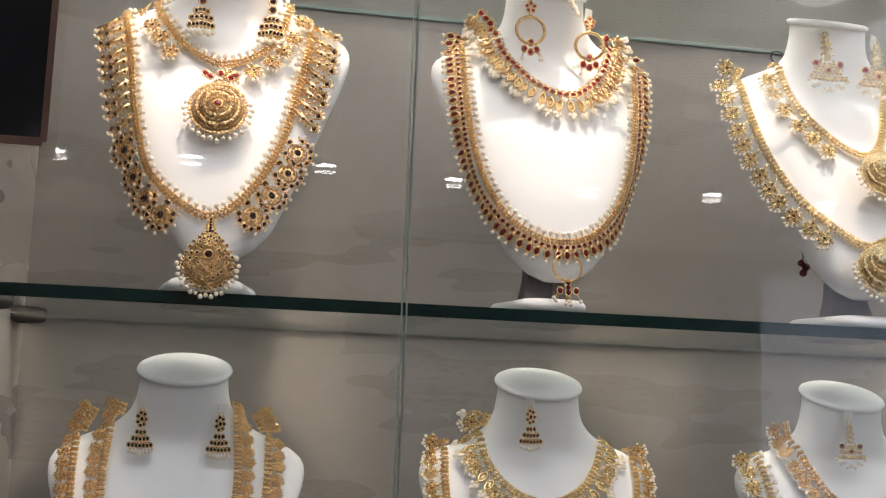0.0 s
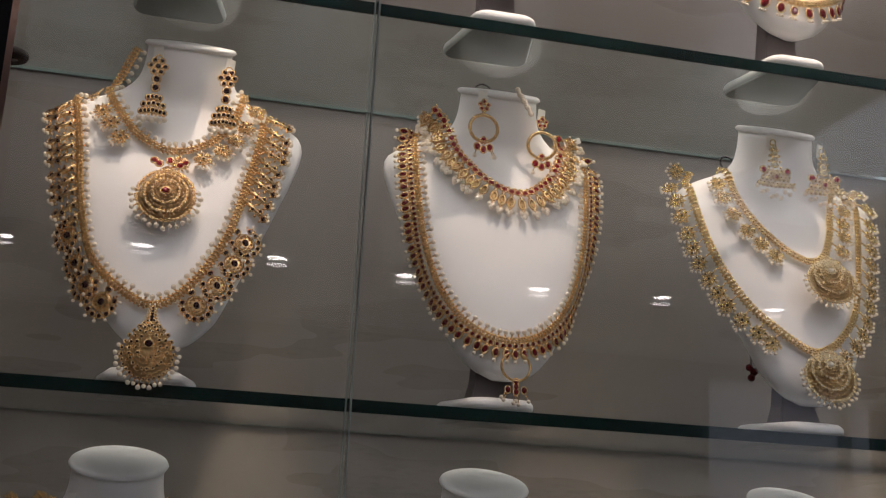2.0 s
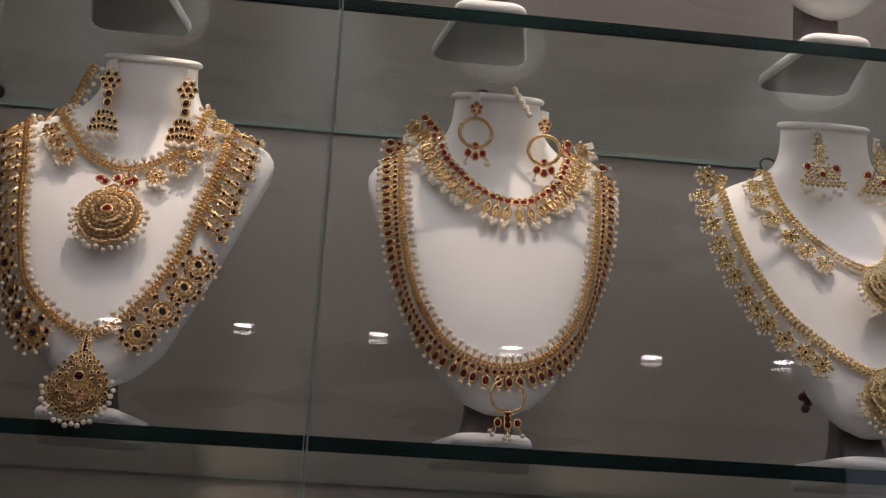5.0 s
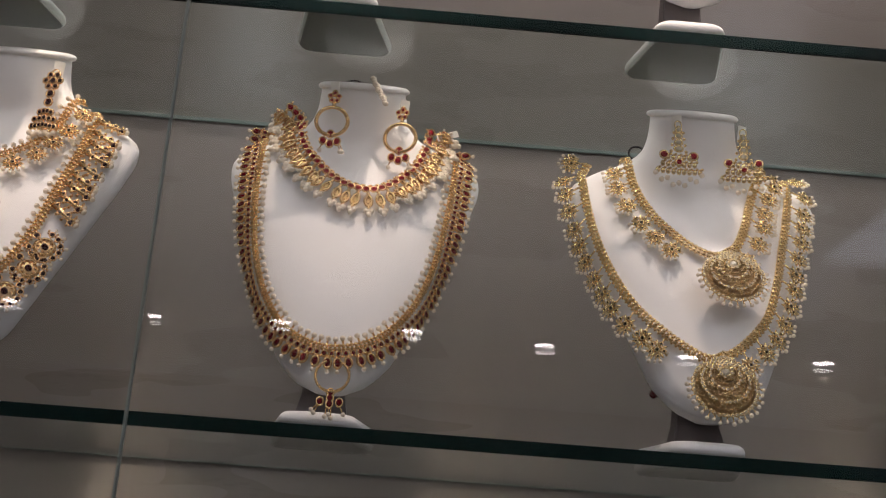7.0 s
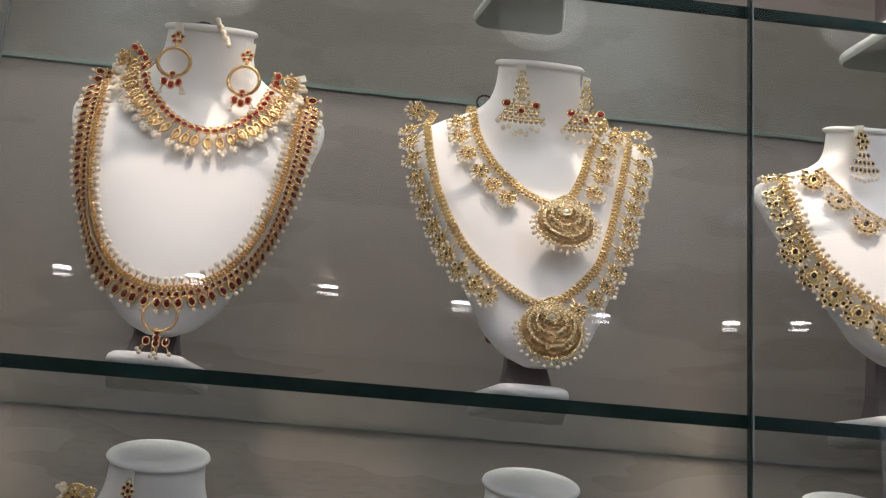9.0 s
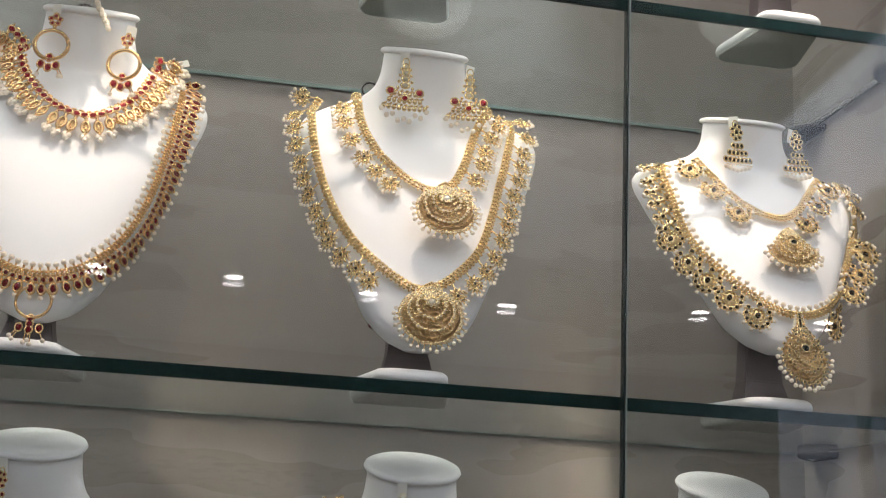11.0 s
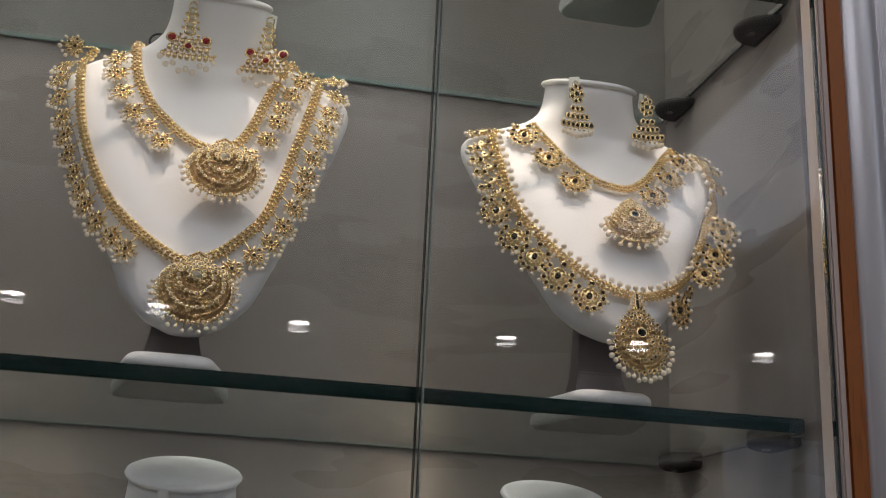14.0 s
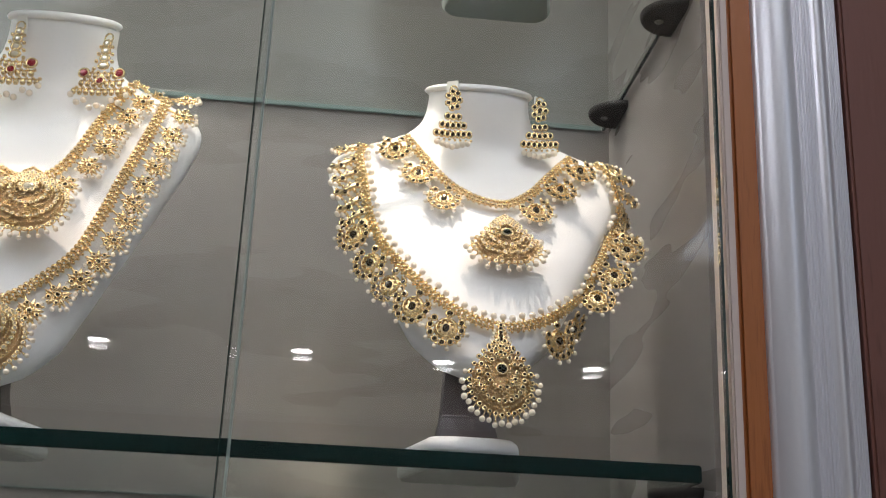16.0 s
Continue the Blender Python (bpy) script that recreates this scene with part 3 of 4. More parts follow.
def earring(body, x, z, kind, gold_mat, gem_mat, label, off=0.006, scale=1.0):
    root = tagged(new("earring"), label, "earring", "earrings")
    hung = body.at + Vector((x, min(body.front(x * 0.8, z), body.front(x * 0.8, z - 0.03)) - off, z))
    m = Matrix.Translation(hung) @ Matrix(((1, 0, 0), (0, 0, -1), (0, 1, 0))).to_4x4() @ pose(0, 0, 0, -4, 0 if x < 0 else -8, 0)
    m = m @ Matrix.Scale(scale, 4)
    root.matrix_world = Matrix.Translation(m.translation)
    bpy.context.view_layer.update()
    inv = Matrix.Translation(m.translation)
    top, low = Soup(), Soup()
    st, sl, pl = Soup(), Soup(), Soup()
    S = 1.0
    if kind == "tiers":
        for k in range(6):
            a = math.radians(60 * k)
            stone(top, st, 0.0042 * S * math.cos(a), -0.004 * S + 0.0042 * S * math.sin(a), 0.0016 * S, 0.0016 * S)
        stone(top, st, 0, -0.004 * S, 0.002 * S, 0.002 * S)
        for k in range(2):
            stone(top, st, 0, (-0.0125 - 0.0055 * k) * S, 0.0022 * S, 0.0024 * S)
        for r, z2, c in ((0.0034, -0.0240, 4), (0.0056, -0.0285, 5), (0.0066, -0.033, 7)):
            for k in range(c):
                x2 = r * (2 * k / (c - 1) - 1)
                stone(low, sl, x2 * S, z2 * S - 0.001 * abs(x2 / r), 0.0013 * S, 0.0015 * S, 0.002 - abs(x2) * 0.1)
                low.ball(x2 * S, (z2 - 0.0025) * S, 0.0012, 0.0009, low=True)
        for k in range(7):
            pl.ball((k - 3) * 0.0024 * S, (-0.0380 - 0.0012 * (k % 2)) * S, 0.0012, 0.0017)
    elif kind == "hoop":
        for k in range(5):
            a = math.radians(72 * k + 18)
            stone(top, st, 0.0035 * math.cos(a), -0.003 + 0.0035 * math.sin(a), 0.0017, 0.0017)
        top.rod((0, -0.006, 0), (0, -0.012, 0), 0.0015)
        low.ring(0, -0.0245, 0.001, 0.0125, 0.0125, 0.0016, 32, 6)
        for k in range(34):
            a = math.radians(-90 + 240 * (k / 33 - 0.5))
            low.ball(0.0125 * math.cos(a), -0.0245 + 0.0125 * math.sin(a), 0.0018, 0.0012, low=True)
        for x2, y2 in ((0, -0.036), (-0.0055, -0.042), (0.0055, -0.042), (0, -0.0445)):
            stone(low, sl, x2, y2, 0.0027, 0.0034, 0.0014)
        for x2 in (-0.0075, 0.0085, 0.0105):
            low.rod((x2 * 0.7, -0.043, 0.001), (x2, -0.049, 0.001), 0.0005, 4)
            pl.ball(x2, -0.0505, 0.001, 0.0018)
    elif kind == "chandelier":
        for k in range(4):
            stone(top, st, 0, -0.003 - 0.0045 * k, 0.0018 + 0.0003 * k, 0.002)
            for side in (-1, 1):
                top.ball(side * (0.003 + 0.0006 * k), -0.005 - 0.0045 * k, 0.001, 0.0012, low=True)
        for row, c in enumerate((5, 7, 9)):
            for k in range(c):
                x2 = (k - (c - 1) / 2) * 0.0034
                y2 = -0.023 - 0.005 * row + 0.05 * abs(x2)
                low.dome(x2, y2, 0.0008, 0.0016, 0.0021, 0.0012, 8, 0.2)
                low.ball(x2 + 0.0015, y2 + 0.0022, 0.001, 0.0011, low=True)
        for side in (-1, 1):
            stone(low, sl, side * 0.0095, -0.0215, 0.0026, 0.0026, 0.0016)
        stone(low, sl, 0, -0.0265, 0.0022, 0.0022, 0.0022)
        for k in range(9):
            pl.ball((k - 4) * 0.0037, -0.0405 + 0.0016 * abs(k - 4) - 0.003 * (k % 2), 0.001, 0.0017)
    else:
        for k in range(7):
            a = math.radians(360 / 7 * k)
            stone(top, st, 0.0034 * math.cos(a), -0.006 + 0.0055 * math.sin(a), 0.0014, 0.0016)
        stone(top, st, 0, -0.006, 0.0018, 0.0022)
        for row in range(3):
            for k in range(3 + 2 * row):
                x2 = (k - (2 + 2 * row) / 2) * 0.0031
                stone(low, sl, x2, -0.0175 - 0.0058 * row + 0.08 * abs(x2), 0.0014, 0.0019, 0.0016)
                low.ball(x2 + 0.0014, -0.0205 - 0.0058 * row, 0.001, 0.0009, low=True)
        for k in range(7):
            pl.ball((k - 3) * 0.0029, -0.0365 + 0.0009 * abs(k - 3), 0.001, 0.0018)
    clip = Soup()
    clip.ring(0, 0.001, 0.0, 0.0022, 0.003, 0.0005, 10, 5)
    clip.rod((0, 0, 0), (0, 0.002, -0.006), 0.0006)
    for name, soup, material, kids in (("hook", clip, gold_mat, ()), ("stud", top, gold_mat, (("stones", st, CLEAR if kind == "chandelier" else gem_mat),)),
                                       ("lower_drop", low, gold_mat, (("stones", sl, gem_mat), ("pearls", pl, PEARL)))):
        ob = part(name, mesh_of(name, soup, material, name != "stones"), None, root)
        ob.matrix_world = m
        for key, kid, km in kids:
            if kid.verts:
                part(key, mesh_of(key, kid, km, key == "pearls"), None, ob)
    return root


def tube_line(points, r, k=6):
    s = Soup()
    for a, b in zip(points, points[1:]):
        s.rod(a, b, r, k)
    return s


# ---- room ----
solid("floor", -3.6, 4.6, -6.2, 0.6, -0.05, 0.0, FLOOR)
solid("ceiling", -3.6, 4.6, -6.2, 0.6, CEIL, CEIL + 0.05, PLASTER)
solid("wall_west", -3.65, -3.6, -6.2, 0.6, 0, CEIL, SHOP_WALL)
solid("wall_east", 4.6, 4.65, -6.2, 0.6, 0, CEIL, SHOP_WALL)
solid("wall_south_1", -3.6, 3.25, -6.25, -6.2, 0, CEIL, SHOP_WALL)
solid("wall_south_2", 4.5, 4.6, -6.25, -6.2, 0, CEIL, SHOP_WALL)
solid("wall_south_3", 3.25, 4.5, -6.25, -6.2, 2.3, CEIL, SHOP_WALL)
solid("wall_north_1", -3.6, X0 - 0.15, 0.30, 0.35, 0, CEIL, SHOP_WALL)
solid("wall_north_2", 1.05, 4.6, 0.0, 0.05, 0, CEIL, SHOP_WALL)


def downlight(x, y):
    root = tagged(new("ceiling_downlight"), "small round recessed ceiling downlight, lit warm white", "downlight", "ceiling downlights")
    rim, disc = Soup(), Soup()
    rim.ring(0, 0, -0.002, 0.058, 0.058, 0.005, 28, 8)
    disc.dome(0, 0, -0.006, 0.05, 0.05, 0.004, 24)
    part("rim", rim, GREY_METAL, root, "", True)
    part("lamp_disc", disc, GLOW, root, "glowing white disc")
    root.location = (x, y, CEIL)


for lx in (-1.78, -1.14, -0.51, 0.12, 0.77, 1.47, 2.1, 2.75):
    downlight(lx, -4.45 + 0.06 * math.sin(lx * 7))


def shop_rack():
    """A white upright rack with shelves across the aisle, mirrored in the glass doors."""
    root = tagged(new("display_rack"), "tall white display rack with open shelves beside the aisle", "rack")
    for x in (2.12, 2.44):
        for y in (-1.0, -1.9, -2.8):
            part("upright", box_bm(x - 0.018, x + 0.018, y - 0.018, y + 0.018, 0.0, 2.42, 0.003), RACK_WHITE, root)
    for z in (0.45, 0.8, 1.15, 1.5, 1.78, 2.02, 2.26):
        part("rack_shelf", box_bm(2.1405, 2.4195, -2.79, -1.01, z, z + 0.022, 0.002), RACK_WHITE, root)
    part("back_panel", box_bm(2.4605, 2.475, -2.83, -0.97, 0.0, 2.42), SHOP_WALL, root, "brown back panel")


shop_rack()
for k in range(4):
    ring = Soup()
    ring.ring(0, 0, 0, 0.033, 0.033, 0.006, 28, 8)
    bangle = tagged(new("bangle", mesh_of("bangle", ring, STEEL, True)), "broad silver bangle standing on a rack shelf", "bangle", "silver bangles")
    bangle.matrix_world = pose(2.22, -1.35 - 0.11 * k, 1.841, 0, 90, 8 * k)

# ---- case ----
solid("wall_back", X0 - 0.02, X1 + 0.02, BACK, BACK + 0.02, 0.55, 2.35, PANEL)
solid("wall_side_1", X0 - 0.02, X0, -0.016, BACK, 0.55, 2.35, PANEL)
solid("wall_side_2", X1, X1 + 0.02, -0.003, BACK, 0.55, 2.35, PANEL)
solid("case_top", X0 - 0.02, X1 + 0.02, -0.016, BACK + 0.02, 2.35, CEIL, PANEL)
solid("case_plinth", X0 - 0.02, X1 + 0.02, -0.016, BACK + 0.02, 0, 0.55, BROWN)


def half_disc(wall, way, y, z0, z1, r=0.026, n=18):
    """A half-round pad fixed to a side wall, its lower rim rounded."""
    bm = bmesh.new()
    rows = []
    for f, z in ((0.82, z0), (0.96, z0 + 0.0016), (1.0, z0 + 0.004), (1.0, z1)):
        rows.append([bm.verts.new((wall + way * r * 1.15 * f * math.sin(math.pi * k / n), y + r * f * math.cos(math.pi * k / n), z)) for k in range(n + 1)])
    for a, b in zip(rows, rows[1:]):
        for k in range(n):
            bm.faces.new((a[k], a[k + 1], b[k + 1], b[k]))
        bm.faces.new((a[0], b[0], b[-1], a[-1]))
    bm.faces.new(rows[0][::-1])
    bm.faces.new(rows[-1])
    bmesh.ops.recalc_face_normals(bm, faces=bm.faces)
    return bm


def shelf(zt, x1):
    root = tagged(new("glass_shelf"), "clear green-tinted glass shelf with a dark polished edge", "shelf", "glass shelves")
    slab = part("slab", box_bm(X0 + 0.004, x1 - 0.003, 0.003, BACK - 0.0046, zt - GLASS_T, zt), SHELF_GLASS, root)
    slab.visible_shadow = False
    edge = part("front_edge", box_bm(X0 + 0.004, x1, -0.0005, 0.0025, zt - GLASS_T, zt, 0.0009), EDGE, root, "dark green polished glass edge")
    part("end_edge", box_bm(x1 - 0.0025, x1, 0.003, BACK - 0.004, zt - GLASS_T, zt), EDGE, root)
    part("back_edge", box_bm(X0 + 0.004, x1 - 0.003, BACK - 0.0042, BACK - 0.001, zt - GLASS_T, zt, 0.0014), BACK_EDGE, root)
    for side in (-1, 1):
        for yy in (0.045, 0.222):
            wall = X0 + 0.0005 if side < 0 else X1 - 0.0005
            bracket = part("shelf_bracket", half_disc(wall, -side, yy, zt - GLASS_T - 0.0075, zt - GLASS_T - 0.0005), BRACKET, root, "dark half-round shelf bracket", True)
            s = Soup()
            s.ball(wall - side * 0.016, yy, zt - GLASS_T - 0.0078, 0.0035, 0.4)
            part("screw_head", s, GREY_METAL, bracket, "", True)
    return root


shelf(LOWER, 0.806)
shelf(SHELF, 0.814)
shelf(UPPER, 0.817)


def pane(x0, x1, front, joint, left=0.0016, turn=0.0):
    """A tall front pane whose back face is very slightly out of true."""
    bm = box_bm(x0, x1, front, front + 0.006, 0.56, 2.345)
    for v in bm.verts:
        if v.co.y > front + 0.003:
            v.co.y += WEDGE * (v.co.z - 0.56)
    edges = box_bm(x0 - left, x0, front, front + (0.0085 if turn else 0.005), 0.56, 2.345), box_bm(x1, x1 + 0.0016, front, front + 0.005, 0.56, 2.345)
    swing = Matrix.Translation((x0, front, 0)) @ pose(0, 0, 0, 0, 0, turn) @ Matrix.Translation((-x0, -front, 0))
    for piece in (bm, *edges):
        piece.transform(swing)
    ob = tagged(new("glass_door", mesh_of("glass_door", bm, GLASS)), "tall clear frameless glass pane closing the case", "glass door", "front panes")
    ob.visible_shadow = False
    for edge in edges:
        part("pane_edge", edge, joint, ob, "greenish ground edge")


WEDGE = 0.0023
pane(X0 + 0.003, PANE_A - 0.0005, -0.0260, JOINT, 0.0008)
pane(PANE_A - 0.002, PANE_B + 0.001, -0.0155, JOINT, 0.0008)
pane(PANE_B - 0.003, X1 - 0.002, -0.0260, PANE_EDGE, 0.0006, -1.9)

# frame at the end of the case
solid("trim_1", X1 + 0.003, X1 + 0.0095, -0.034, -0.004, 0.0, CEIL, CREAM, bevel=0.0015)
solid("trim_2", X1 + 0.0105, X1 + 0.0285, -0.030, -0.004, 0.0, CEIL, WOOD, bevel=0.003)


def fluted_post(x0, x1, y):
    """An extruded steel profile with rounded ribs and flat bands."""
    bm = bmesh.new()
    n = 150
    lo, hi = [], []
    for i in range(n + 1):
        u = i / n
        d = 0.012 * math.sin(math.pi * u) ** 0.5
        d += 0.0035 * math.sin(math.pi * min(1, max(0, (u - 0.06) / 0.36)))
        if 0.42 < u < 0.62 or 0.80 < u < 0.97:
            d += 0.0011 * math.cos(u * 2 * math.pi / 0.034)
        if 0.62 <= u <= 0.80:
            d += 0.004 * math.sin(math.pi * (u - 0.62) / 0.18)
        x = x0 + (x1 - x0) * u
        lo.append(bm.verts.new((x, y - d, 0.0)))
        hi.append(bm.verts.new((x, y - d, CEIL)))
    for a, b, c, d in zip(lo, lo[1:], hi[1:], hi):
        bm.faces.new((a, b, c, d))
    back = [bm.verts.new(v) for v in ((x1, y + 0.03, 0), (x0, y + 0.03, 0), (x0, y + 0.03, CEIL), (x1, y + 0.03, CEIL))]
    bm.faces.new(back)
    bm.faces.new((lo[-1], back[0], back[3], hi[-1]))
    bm.faces.new((back[1], lo[0], hi[0], back[2]))
    return bm


post = new("steel_column", mesh_of("steel_column", fluted_post(X1 + 0.0292, X1 + 0.094, -0.022), STEEL, True))
tagged(post, "tall ribbed polished steel door column", "column", "", "structure")
solid("trim_3", X1 + 0.095, X1 + 0.142, -0.028, 0.0, 0.0, CEIL, BROWN, bevel=0.002)

# dark screen hung before the end of the case
screen = tagged(new("wall_screen"), "black glossy upright screen with a thin brown metal rim", "screen")
part("rim", box_bm(-0.56, -0.402, -0.052, -0.044, 1.505, 1.86, 0.0035), COPPER, screen, "thin brown metal rim", True)
part("display", box_bm(-0.557, -0.4065, -0.0535, -0.0515, 1.511, 1.855), BLACK, screen, "black glossy display")
part("bracket", box_bm(-0.50, -0.47, -0.044, 0.30, 1.66, 1.70), GREY_METAL, screen)

# ---- busts ----
LABEL = "white leatherette neck bust on a glass shelf, dressed with gold jewellery"
BX = (-0.267, 0.041, 0.350, 0.674)
BY = (-0.014, 0.0, 0.0, 0.0)
bodies = []
for i, x in enumerate(BX):
    low, tall = (0.03, 0.81) if i == 3 else (0.0, 1.0)
    bust(x, BY[i], SHELF, LABEL, low, tall)
    bodies.append(Body(x, BY[i], SHELF, low, tall))
lower_bodies = []
for x in (-0.289, 0.044, 0.361, 0.648):
    bust(x, 0, LOWER, LABEL)
    lower_bodies.append(Body(x, 0, LOWER))
upper_bodies = []
for x in (-0.275, 0.026, 0.331, 0.689):
    bust(x, -0.01, UPPER, LABEL, 0.012)
    upper_bodies.append(Body(x, -0.01, UPPER, 0.012))

# ---- first bust: ruby and pearl set ----
b = bodies[0]
LINE = [(-0.0961, 0.2672), (-0.0843, 0.2101), (-0.078, 0.1725), (-0.0696, 0.137), (-0.0592, 0.1067), (-0.0407, 0.0843), (-0.019, 0.069), (-0.006, 0.0655),
        (0.0082, 0.0715), (0.0248, 0.0889), (0.0411, 0.1168), (0.0529, 0.147), (0.0614, 0.1859), (0.0678, 0.2146), (0.0726, 0.2493), (0.070, 0.272)]
root = necklace(b, "long gold necklace with dark red crescent drops and pearls", LINE, GOLD, "rope")
kits = [bar_drop(0.027, GOLD, GARNET), crescent_drop("crescent_drop", 0.0275, GOLD, GARNET)]
edge_drops(root, b, LINE, kits, 0.0115, 0.003, 0.003, 0.02, 0.27, lambda u: 0, 0.15)
edge_drops(root, b, LINE, kits, 0.0115, 0.003, 0.003, 0.76, 0.98, lambda u: 0, 0.3)
edge_drops(root, b, LINE, kits, 0.0225, 0.003, 0.006, 0.27, 0.76, lambda u: 1, 0.4, 0.035)
pendant("tear", 0.0215, 0.0235, GOLD, GARNET, root, hung_pose(b, -0.0045, 0.0235, 0.009), "teardrop pendant of dark red stones", 3, 21, GARNET)
LINE = [(-0.048, 0.318), (-0.058, 0.295), (-0.0661, 0.2698), (-0.0505, 0.2414), (-0.0348, 0.2226), (-0.0173, 0.2127), (-0.0038, 0.2098), (0.0154, 0.2155), (0.0341, 0.231), (0.0461, 0.2522), (0.0528, 0.2873)]
root = necklace(b, "short gold choker with a round medallion and flower drops", LINE, GOLD, "rope", True, 0.004)
edge_drops(root, b, LINE, [star_drop(0.026, GOLD, GARNET)], 0.0165, 0.003, 0.007, 0.2, 0.97, None, 0.55, 0.06)
pendant("disc", 0.0255, 0.0265, GOLD, GOLD, root, b.place(-0.0055, 0.1595, (0.03, -1), 0.011), "round domed gold medallion with a pearl fringe", 3, 19, RED, 0.0023, 0.8, "medallion", 0.011)
s, g = Soup(), Soup()
for x, y, t in ((-0.009, 0, 0.9), (0.009, 0, -0.9), (0, 0.004, 0), (-0.013, 0.003, 1.3), (0.013, 0.003, -1.3)):
    g.ring(x, y, 0.001, 0.0034, 0.0034, 0.0009, 12, 5)
    s.dome(x, y, 0.001, 0.0022, 0.0028, 0.0016, 8, 0.3, t)
top = part("medallion_top", g, GOLD, root, "red enamelled scrollwork", True)
top.matrix_world = b.place(-0.0055, 0.190, (0, -1), 0.011)
part("stones", s, RED, top)
earring(b, -0.0265, 0.298, "tiers", GOLD, GARNET, "gold drop earring with dark red stones pinned to a bust", 0.007, 1.52)
earring(b, 0.0370, 0.297, "tiers", GOLD, GARNET, "gold drop earring with dark red stones pinned to a bust", 0.007, 1.52)

# ---- second bust: red stone set ----
b = bodies[1]
LINE = [(-0.082, 0.277), (-0.084, 0.2600), (-0.0835, 0.2227), (-0.0793, 0.1805), (-0.0722, 0.145), (-0.0604, 0.1115), (-0.0427, 0.0832), (-0.021, 0.0683), (0.0019, 0.0643), (0.0266, 0.0713),
        (0.047, 0.089), (0.0632, 0.1163), (0.075, 0.1519), (0.083, 0.1933), (0.0871, 0.2284), (0.0885, 0.2522), (0.086, 0.270)]
root = necklace(b, "long broad gold necklace with dark red drop stones", LINE, GOLD, "thin", reach=0.0072)
edge_drops(root, b, LINE, [tear_drop(GOLD, RUBY)], 0.0073, 0.0052, 0.003, 0.0, 1.0, None, 0.06)
g, s = Soup(), Soup()
for k, (q, t) in enumerate(smooth_line(LINE, 0.0052)):
    o = Vector(outwards(t)) * 0.0052
    m = Matrix.Translation(-b.at) @ b.place(q.x + o.x, q.y + o.y, outwards(t), 0.0035)
    g.ring(0, 0, 0.0006, 0.0020, 0.0022, 0.0007, 10, 5, m=m)
    s.dome(0, 0, 0.0006, 0.0017, 0.0019, 0.0013, 8, m=m)
part("setting_row", g, GOLD, root, "", True)
part("stone_row", s, RUBY, root, "row of dark red stones")
hoop = Soup()
hoop.ring(0, 0, 0.001, 0.0132, 0.0132, 0.0011, 36, 6, math.radians(115), math.radians(425))
for k in range(40):
    a = math.radians(150 + 240 * k / 39)
    hoop.ball(0.0132 * math.cos(a), 0.0132 * math.sin(a), 0.0018, 0.0013, low=True)
g, s, p = Soup(), Soup(), Soup()
for x, y in ((0, -0.014), (-0.0075, -0.0215), (0.0075, -0.0215), (0, -0.023), (0, -0.0185)):
    stone(g, s, x, y, 0.0027, 0.0034, 0.0012)
for x, y in ((-0.0115, -0.031), (-0.0025, -0.0335), (0.0022, -0.0345), (0, -0.0315), (0.0115, -0.031), (-0.0135, -0.0285)):
    g.rod((x * 0.7, -0.024, 0.001), (x, y, 0.001), 0.0005, 4)
    p.ball(x, y, 0.001, 0.0019)
pend = part("pendant", hoop, GOLD, root, "open hoop pendant with a red stone flower", True)
pend.matrix_world = hung_pose(b, 0.0025, 0.038, 0.009)
flower = part("flower", g, GOLD, pend, "", True)
part("stones", s, RUBY, pend)
part("pearls", p, PEARL, pend, "", True)
LINE = [(-0.066, 0.303), (-0.0533, 0.2900), (-0.0475, 0.2600), (-0.0345, 0.2400), (-0.0156, 0.2215), (0.0042, 0.2130), (0.0259, 0.2150), (0.0500, 0.237), (0.0605, 0.262), (0.0654, 0.2900)]
root = tagged(new("necklace"), "red stone collar with gold leaves and pearl clusters", "necklace", "necklaces")
root.location = b.at
bpy.context.view_layer.update()
g, s = Soup(), Soup()
for k, (q, t) in enumerate(smooth_line(LINE, 0.0068)):
    m = Matrix.Translation(-b.at) @ b.place(q.x, q.y, outwards(t), 0.005)
    g.ring(0, 0, 0.001, 0.0034, 0.0028, 0.0010, 12, 5, m=m)
    s.dome(0, 0, 0.001, 0.0030, 0.0024, 0.0018, 10, m=m)
    for dx in (-0.0022, 0.0022):
        g.ball(dx, 0.0042, 0.0008, 0.0013, low=True, m=m)
part("band", g, GOLD, root, "gold settings", True)
part("stone_row", s, RED, root, "row of red stones")
edge_drops(root, b, LINE, [collar_drop(GOLD)], 0.0078, 0.003, 0.006, 0.0, 1.0, None, 0.25)
edge_drops(root, b, LINE, [star_drop(0.020, GOLD, RED)], 0.0070, 0.002, 0.004, 0.0, 0.36, None, 0.1)
edge_drops(root, b, LINE, [star_drop(0.020, GOLD, RED)], 0.0070, 0.002, 0.004, 0.66, 1.0, None, 0.1)
earring(b, -0.0235, 0.304, "hoop", GOLD, RED, "gold hoop earring with a red stone flower", 0.008, 1.12)
earring(b, 0.0385, 0.296, "hoop", GOLD, RED, "gold hoop earring with a red stone flower", 0.010, 1.12)
tag = tagged(new("price_tag", mesh_of("price_tag", box_bm(-0.011, 0.011, -0.0004, 0.0004, -0.003, 0.003), PAPER)), "small blank white paper price tag tied to a necklace", "price tag")
tag.matrix_world = pose(0.122, 0.098, 1.688, 0, -25, 20)

